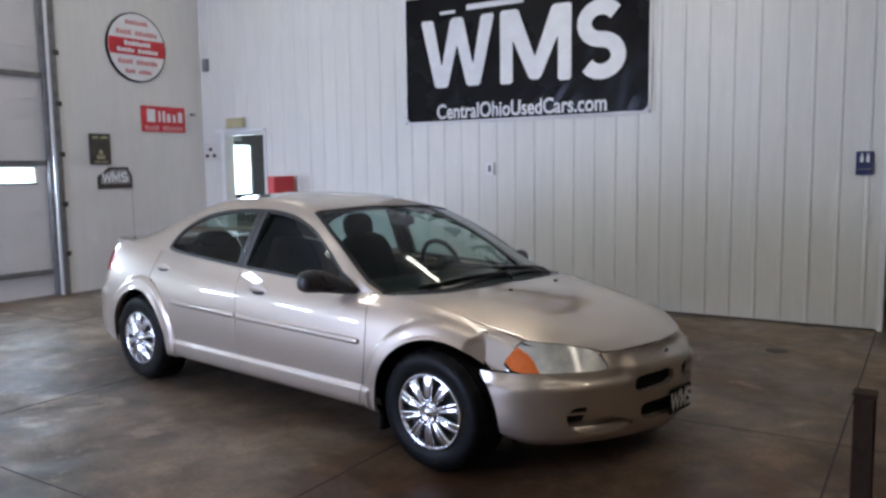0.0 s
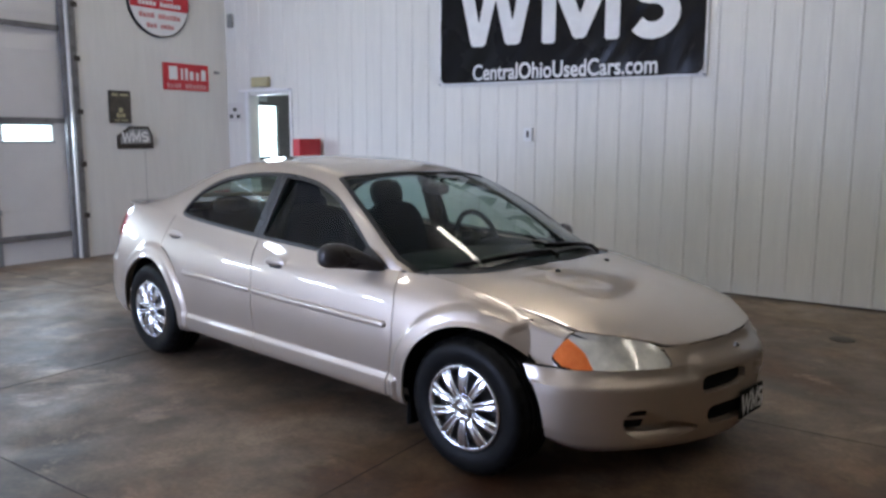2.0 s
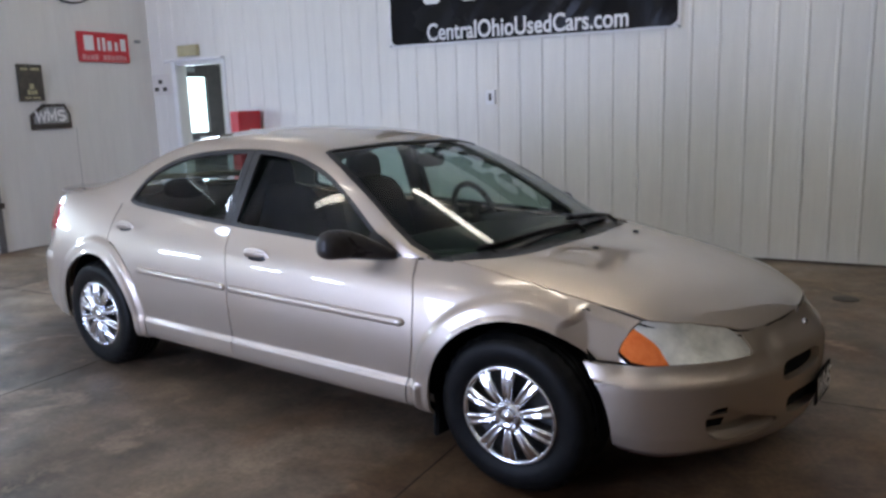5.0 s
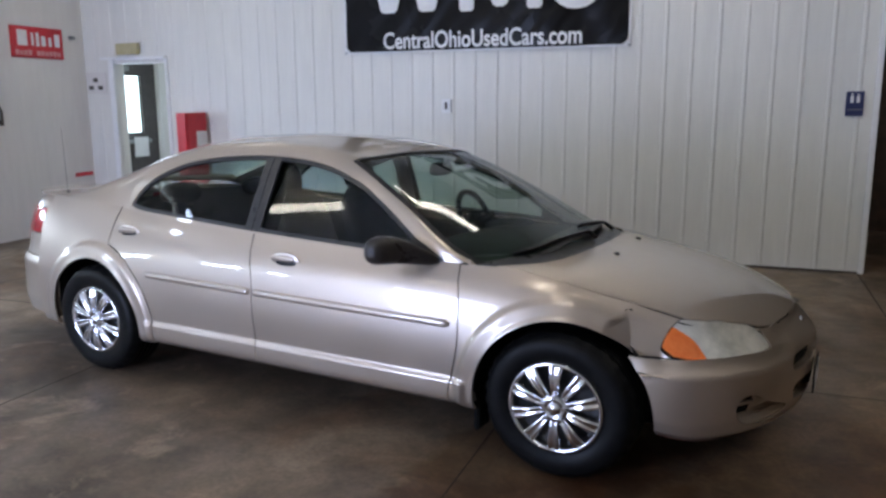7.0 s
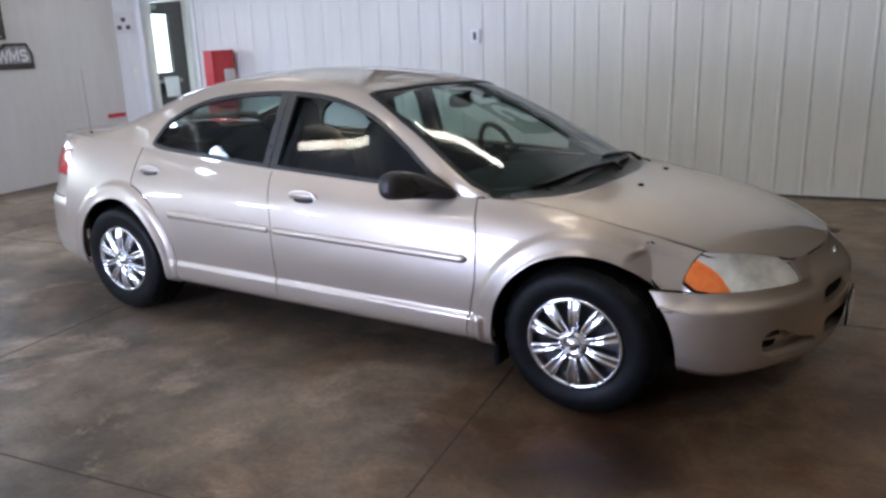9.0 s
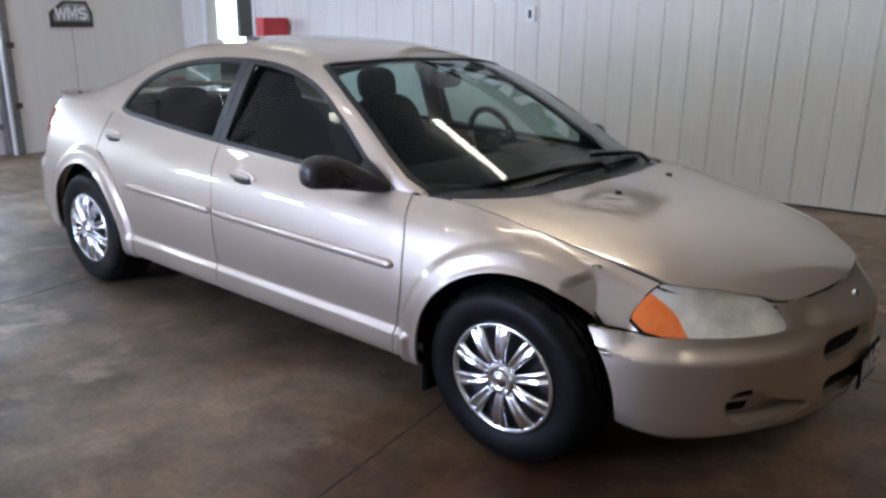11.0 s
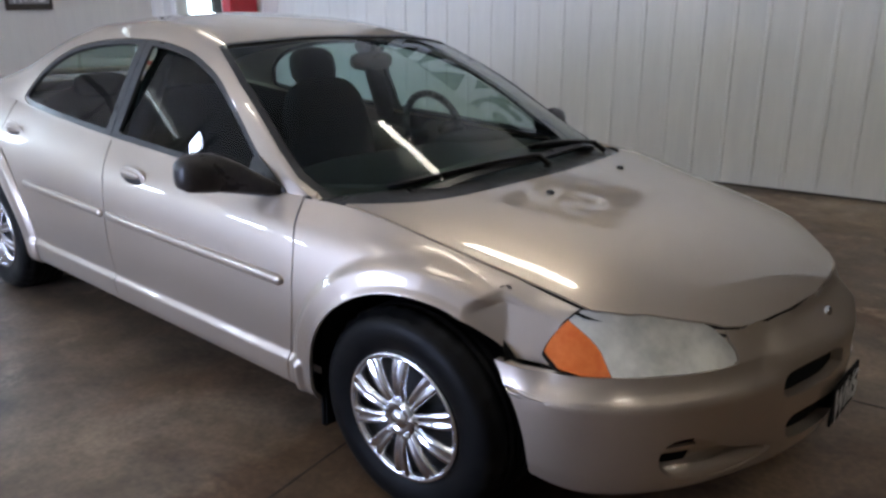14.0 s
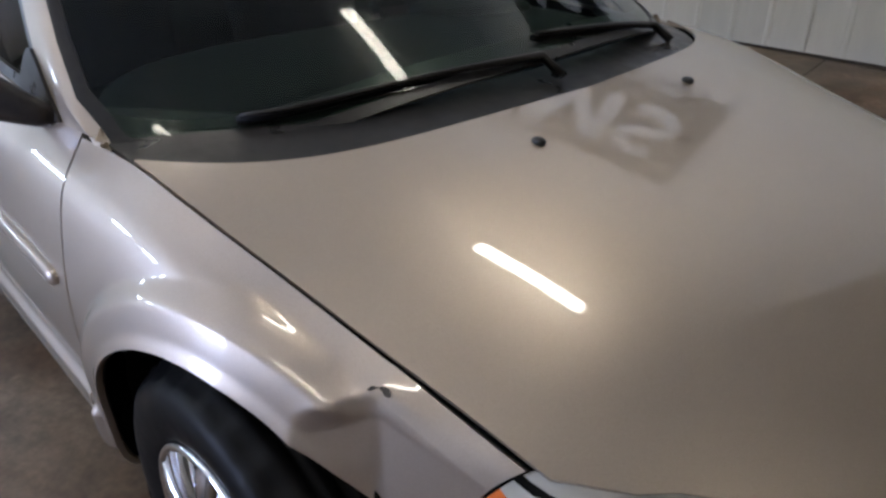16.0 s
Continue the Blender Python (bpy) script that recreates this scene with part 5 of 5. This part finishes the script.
def wheel(x, side):
    hub = new("wheel")
    hub.parent = car
    R = 0.322
    hub.matrix_local = ROLL.inverted() @ Matrix.Translation((x, side * 0.86, R * SQUASH)) @ Matrix.Rotation(0 if side < 0 else math.pi, 4, "Z") @ Matrix.Diagonal((1, 1, SQUASH, 1))
    # across: 0 is the outer face, positive goes inwards
    prof = [(0.196, 0.006), (0.200, -0.002), (0.212, -0.006), (0.235, -0.012), (0.262, -0.014), (0.285, -0.010), (0.300, -0.002), (0.309, 0.010), (0.316, 0.024)]
    for k in range(5):
        y0 = 0.030 + k * 0.032
        prof += [(0.322, y0), (0.3225, y0 + 0.022), (0.313, y0 + 0.0245), (0.313, y0 + 0.029)]
    prof += [(0.318, 0.192), (0.305, 0.205), (0.27, 0.212), (0.2, 0.208), (0.196, 0.2)]
    bm = lathe(prof, 90)
    for v in bm.verts:
        r = math.hypot(v.co.x, v.co.z)
        if r > 0.308 and -0.005 < v.co.y < 0.036 and round(math.atan2(v.co.z, v.co.x) / (2 * math.pi) * 90) % 3 == 0:
            v.co.x *= 0.972
            v.co.z *= 0.972
    part("tyre", bm, M_RUBBER, hub, "black rubber tyre")
    part("rim", lathe([(0.198, 0.0), (0.190, 0.004), (0.186, 0.028), (0.16, 0.034), (0.03, 0.034), (0.0005, 0.034)], 48), M_RIM, hub)
    cap = part("hubcap", lathe([(0.1985, 0.002), (0.199, -0.006), (0.195, -0.011), (0.186, -0.010), (0.180, -0.003), (0.178, 0.012)], 72), M_CHROME, hub, "chrome ten-spoke hubcap")
    for k in range(10):
        a = 2 * math.pi * (k + 0.5) / 10
        bm = bmesh.new()
        secs = []
        for t in np.linspace(0, 1, 7):
            r = 0.045 + t * 0.140
            w = 0.0150 + 0.0155 * t
            lift = -0.018 + 0.010 * (2 * t - 1) ** 2
            row = []
            for u, h in ((-1, 0.02), (-0.97, 0.006), (-0.72, -0.003), (-0.35, -0.001), (0, 0.006), (0.35, -0.001), (0.72, -0.003), (0.97, 0.006), (1, 0.02)):
                row.append(bm.verts.new((r * math.cos(a) - u * w * math.sin(a), lift + h, r * math.sin(a) + u * w * math.cos(a))))
            secs.append(row)
        for p, q in zip(secs, secs[1:]):
            for i in range(8):
                bm.faces.new((p[i], p[i + 1], q[i + 1], q[i])).smooth = True
        bmesh.ops.recalc_face_normals(bm, faces=bm.faces[:])
        part("spoke", bm, M_CHROME, cap)
    part("hub_cover", lathe([(0.058, 0.01), (0.056, -0.014), (0.050, -0.019), (0.034, -0.020), (0.030, -0.016), (0.027, -0.016), (0.024, -0.022), (0.0005, -0.023)], 32), M_CHROME, cap)
    for k in range(5):
        a = 2 * math.pi * (k + 0.25) / 5
        part("lug_nut", tube([(0.052 * math.cos(a), 0.0, 0.052 * math.sin(a)), (0.052 * math.cos(a), -0.026, 0.052 * math.sin(a)), (0.052 * math.cos(a), -0.029, 0.052 * math.sin(a))], [0.0105, 0.0100, 0.006], 10), M_CHROME, cap)
    bm = lathe([(0.10, 0.05), (0.10, 0.19)], 24)
    part("brake_drum", bm, M_BLACK, hub)
    return hub


for x in (1.3715, -1.3715):
    for s in (-1, 1):
        wheel(x, s)


# ---------------------------------------------------------------- sedan: door furniture
def on_side(x, z):
    """Half width of the body's side at a place along it and height."""
    v = np.linspace(1, 7, 600)
    p = side_surface(np.full(600, float(x)), v)
    i = np.argmin(np.abs(p[:, 2] - z))
    return float(p[i, 1])


def side_strip(x0, x1, zf, half, push, s, n=60):
    bm = bmesh.new()
    rows = []
    for x in np.linspace(x0, x1, n):
        zc = zf(x)
        e = min(1.0, (x - x0) / 0.02 + 0.35, (x1 - x) / 0.02 + 0.35)
        row = []
        for u, o in ((-1, -0.006), (-1, 0.5), (-0.75, 0.9), (0, 1.1), (0.75, 0.9), (1, 0.5), (1, -0.006)):
            z = zc + u * half * e
            row.append(bm.verts.new((x, s * (on_side(x, z) + push * o * e), z)))
        rows.append(row)
    for a, b in zip(rows, rows[1:]):
        for i in range(6):
            bm.faces.new((a[i], a[i + 1], b[i + 1], b[i])).smooth = True
    for r in (rows[0], rows[-1]):
        bm.faces.new(r)
    bmesh.ops.recalc_face_normals(bm, faces=bm.faces[:])
    return bm


MOULD = lambda x: 0.600 - 0.012 * (x + 0.19)
for s, (fd, rd) in ((-1, RIGHT_DOORS), (1, LEFT_DOORS)):
    part("side_moulding", side_strip(-0.172, 0.905, MOULD, 0.017, 0.012, s), M_PAINT, fd)
    part("side_moulding", side_strip(-0.93, -0.195, MOULD, 0.017, 0.012, s), M_PAINT, rd)
    for owner, hx, hz in ((fd, 0.012, 0.765), (rd, -1.112, 0.812)):
        y = on_side(hx, hz)
        cup = blob((0, 0, 0), (0.088, 0.008, 0.046), 2.0, nu=28)
        h = part("handle_cup", cup, M_PAINT, owner)
        h.matrix_local = Matrix.Translation((hx, s * (y - 0.001), hz)) @ Matrix.Rotation(s * -0.10, 4, "X")
        d = part("handle_recess", blob((0, 0, 0), (0.060, 0.005, 0.029), 2.0, nu=28), M_TRIM, owner)
        d.matrix_local = Matrix.Translation((hx + 0.008, s * (y + 0.004), hz - 0.007)) @ Matrix.Rotation(s * -0.10, 4, "X")
        g = part("door_handle", blob((0, 0, 0), (0.066, 0.008, 0.015), 2.4, nu=28), M_PAINT, owner)
        g.matrix_local = Matrix.Translation((hx - 0.004, s * (y + 0.007), hz + 0.012)) @ Matrix.Rotation(s * -0.1, 4, "X")
    # door mirror: a rounded head that tapers into its foot
    bm = bmesh.new()
    rows = []
    for cx, cy, cz, hx, hz in ((0.605, 1.042, 0.88, 0.012, 0.016), (0.607, 1.035, 0.881, 0.036, 0.042), (0.612, 1.015, 0.882, 0.050, 0.055), (0.62, 0.98, 0.884, 0.058, 0.061), (0.64, 0.94, 0.882, 0.062, 0.060), (0.675, 0.905, 0.872, 0.060, 0.053), (0.715, 0.875, 0.858, 0.054, 0.042), (0.755, 0.845, 0.844, 0.046, 0.031), (0.785, 0.82, 0.836, 0.034, 0.020)):
        row = []
        for k in range(20):
            a = 2 * math.pi * k / 20
            e = lambda q: math.copysign(abs(q) ** 0.78, q)
            row.append(bm.verts.new((cx + hx * e(math.cos(a)), s * cy, cz + hz * e(math.sin(a)))))
        rows.append(row)
    for a, b in zip(rows, rows[1:]):
        for k in range(20):
            bm.faces.new((a[k], a[(k + 1) % 20], b[(k + 1) % 20], b[k])).smooth = True
    bm.faces.new(rows[0])
    bm.faces.new(rows[-1])
    bmesh.ops.recalc_face_normals(bm, faces=bm.faces[:])
    part("door_mirror", bm, M_MIRROR_CASE, fd, "dark plastic door mirror")
    foot = outline([(0.64, 0.838), (0.825, 0.826), (0.838, 0.838), (0.72, 0.905), (0.655, 0.93)])
    part("mirror_foot", panel_mesh(roof_surface, 0.55, 0.9, 50, 0, 2.2, 40, lambda p: np.maximum(foot(XZ(p)), UP_Y(p[:, 0]) - 0.11 - p[:, 1]), s, push=0.006, thick=0.016), M_MIRROR_CASE, fd)

# nozzles, wipers, aerial
for x, y in ((1.42, -0.275), (1.385, 0.225)):
    part("washer_nozzle", blob((x, y, float(hood_surface(np.array([x]), np.array([y]))[0, 2]) + 0.003), (0.013, 0.010, 0.008), 2.2), M_TRIM, hood, "small black washer nozzle")


def glass_point(x, y, lift):
    v = np.linspace(2, 5, 400)
    p = roof_surface(np.full(400, float(x)), v)
    i = np.argmin(np.abs(p[:, 1] - abs(y)))
    return (x, y, float(p[i, 2]) + lift)


for y0, y1 in ((-0.02, -0.62), (0.48, 0.02)):
    ys_ = np.linspace(y0, y1, 10)
    pts = [glass_point(float(COWL(y)) - 0.105 - 0.05 * k / 9, float(y), 0.014) for k, y in enumerate(ys_)]
    root = (float(COWL(y0)) - 0.06, y0 + 0.01, pts[0][2] - 0.03)
    wiper = part("wiper", tube([root] + pts, [0.011, 0.010, 0.009, 0.008, 0.007, 0.007, 0.006, 0.006, 0.006, 0.005, 0.005], 8), M_COWL, car, "black windshield wiper")
    blade = [(p[0] - 0.014, p[1], p[2] - 0.012) for p in pts[2:]]
    part("blade", tube(blade, 0.008, 6), M_RUBBER, wiper)
aer = part("antenna", tube([(-1.93, -0.60, 0.962), (-1.93, -0.60, 0.985), (-1.935, -0.60, 0.99), (-1.96, -0.60, 1.36)], [0.009, 0.006, 0.0014, 0.001], 8), M_TRIM, car, "thin black antenna")

for s in (-1, 1):
    part("mud_guard", box_bm(1.005, 1.03, s * 0.80 - 0.055, s * 0.80 + 0.055, 0.13, 0.26, 0.008), M_BLACK, car)

# front plate
plate = part("front_plate", box_bm(2.247, 2.253, -0.105, 0.145, 0.288, 0.414, 0.003), M_BLACK, car, "black dealer plate with white letters")


def plate_strokes():
    bm = bmesh.new()
    for pts in ([(-0.105, 0.455), (-0.083, 0.372), (-0.058, 0.44), (-0.034, 0.372), (-0.012, 0.455)], [(0.008, 0.368), (0.008, 0.452), (0.035, 0.385), (0.062, 0.452), (0.062, 0.368)], s_curve(0.10, 0.411, 0.036, 0.075, 14)):
        one = stroke(pts, 0.017, 0.0, 0.002)
        for v in one.verts:
            v.co = Vector((2.2555 - v.co.y * 0.5, v.co.x * 0.98 + 0.014, v.co.z - 0.060))
        me = bpy.data.meshes.new("tmp")
        one.to_mesh(me)
        one.free()
        bm.from_mesh(me)
        bpy.data.meshes.remove(me)
    return bm


part("lettering", plate_strokes(), M_WHITE, plate)


# ---------------------------------------------------------------- sedan: cabin
for s in (-1, 1):
    seat = new("front_seat")
    seat.parent = car
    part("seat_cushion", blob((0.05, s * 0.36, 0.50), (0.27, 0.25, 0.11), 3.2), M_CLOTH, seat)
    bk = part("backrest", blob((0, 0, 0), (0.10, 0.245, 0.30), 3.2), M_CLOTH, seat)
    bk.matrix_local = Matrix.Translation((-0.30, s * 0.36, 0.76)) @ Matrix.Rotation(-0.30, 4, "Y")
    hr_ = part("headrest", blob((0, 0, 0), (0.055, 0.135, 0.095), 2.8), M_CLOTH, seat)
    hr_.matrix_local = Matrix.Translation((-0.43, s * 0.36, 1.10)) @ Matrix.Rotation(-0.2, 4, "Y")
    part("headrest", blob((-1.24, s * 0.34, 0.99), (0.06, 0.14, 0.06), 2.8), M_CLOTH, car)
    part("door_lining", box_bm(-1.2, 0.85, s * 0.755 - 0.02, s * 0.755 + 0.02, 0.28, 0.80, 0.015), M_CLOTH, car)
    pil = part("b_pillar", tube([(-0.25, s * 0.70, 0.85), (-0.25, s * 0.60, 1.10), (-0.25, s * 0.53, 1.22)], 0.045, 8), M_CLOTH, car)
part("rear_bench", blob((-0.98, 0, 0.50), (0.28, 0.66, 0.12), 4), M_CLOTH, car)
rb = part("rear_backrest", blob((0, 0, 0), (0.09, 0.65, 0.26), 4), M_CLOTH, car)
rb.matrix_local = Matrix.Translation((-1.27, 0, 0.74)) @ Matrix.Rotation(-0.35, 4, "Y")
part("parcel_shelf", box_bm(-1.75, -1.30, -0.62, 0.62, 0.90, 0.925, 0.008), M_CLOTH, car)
part("cabin_floor", box_bm(-1.75, 1.15, -0.76, 0.76, 0.262, 0.30), M_BLACK, car)
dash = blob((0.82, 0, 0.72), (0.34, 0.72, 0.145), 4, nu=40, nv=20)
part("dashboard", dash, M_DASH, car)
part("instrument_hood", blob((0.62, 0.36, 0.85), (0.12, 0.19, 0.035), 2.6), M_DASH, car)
sw = bmesh.new()
ring = [(0.18 * math.cos(2 * math.pi * k / 32), 0.18 * math.sin(2 * math.pi * k / 32)) for k in range(32)]
for k in range(32):
    a, b = ring[k], ring[(k + 1) % 32]
    tube([(0, a[0], a[1]), (0, b[0], b[1])], 0.016, 8, sw)
tube([(0, -0.17, 0.0), (0, 0.17, 0.0)], 0.02, 8, sw)
tube([(0, 0, -0.17), (0, 0, 0.0), (0.12, 0, 0)], 0.02, 8, sw)
blob((0, 0, 0), (0.03, 0.07, 0.06), 2.6, sw)
steer = part("steering_wheel", sw, M_DASH, car)
steer.matrix_local = Matrix.Translation((0.40, 0.36, 0.86)) @ Matrix.Rotation(-0.42, 4, "Y")
part("rear_view_mirror", blob((0.36, 0, 1.175), (0.018, 0.115, 0.036), 3.0), M_DASH, car)
part("mirror_stalk", tube([(0.36, 0, 1.19), (0.42, 0, 1.225)], 0.012, 8), M_DASH, car)
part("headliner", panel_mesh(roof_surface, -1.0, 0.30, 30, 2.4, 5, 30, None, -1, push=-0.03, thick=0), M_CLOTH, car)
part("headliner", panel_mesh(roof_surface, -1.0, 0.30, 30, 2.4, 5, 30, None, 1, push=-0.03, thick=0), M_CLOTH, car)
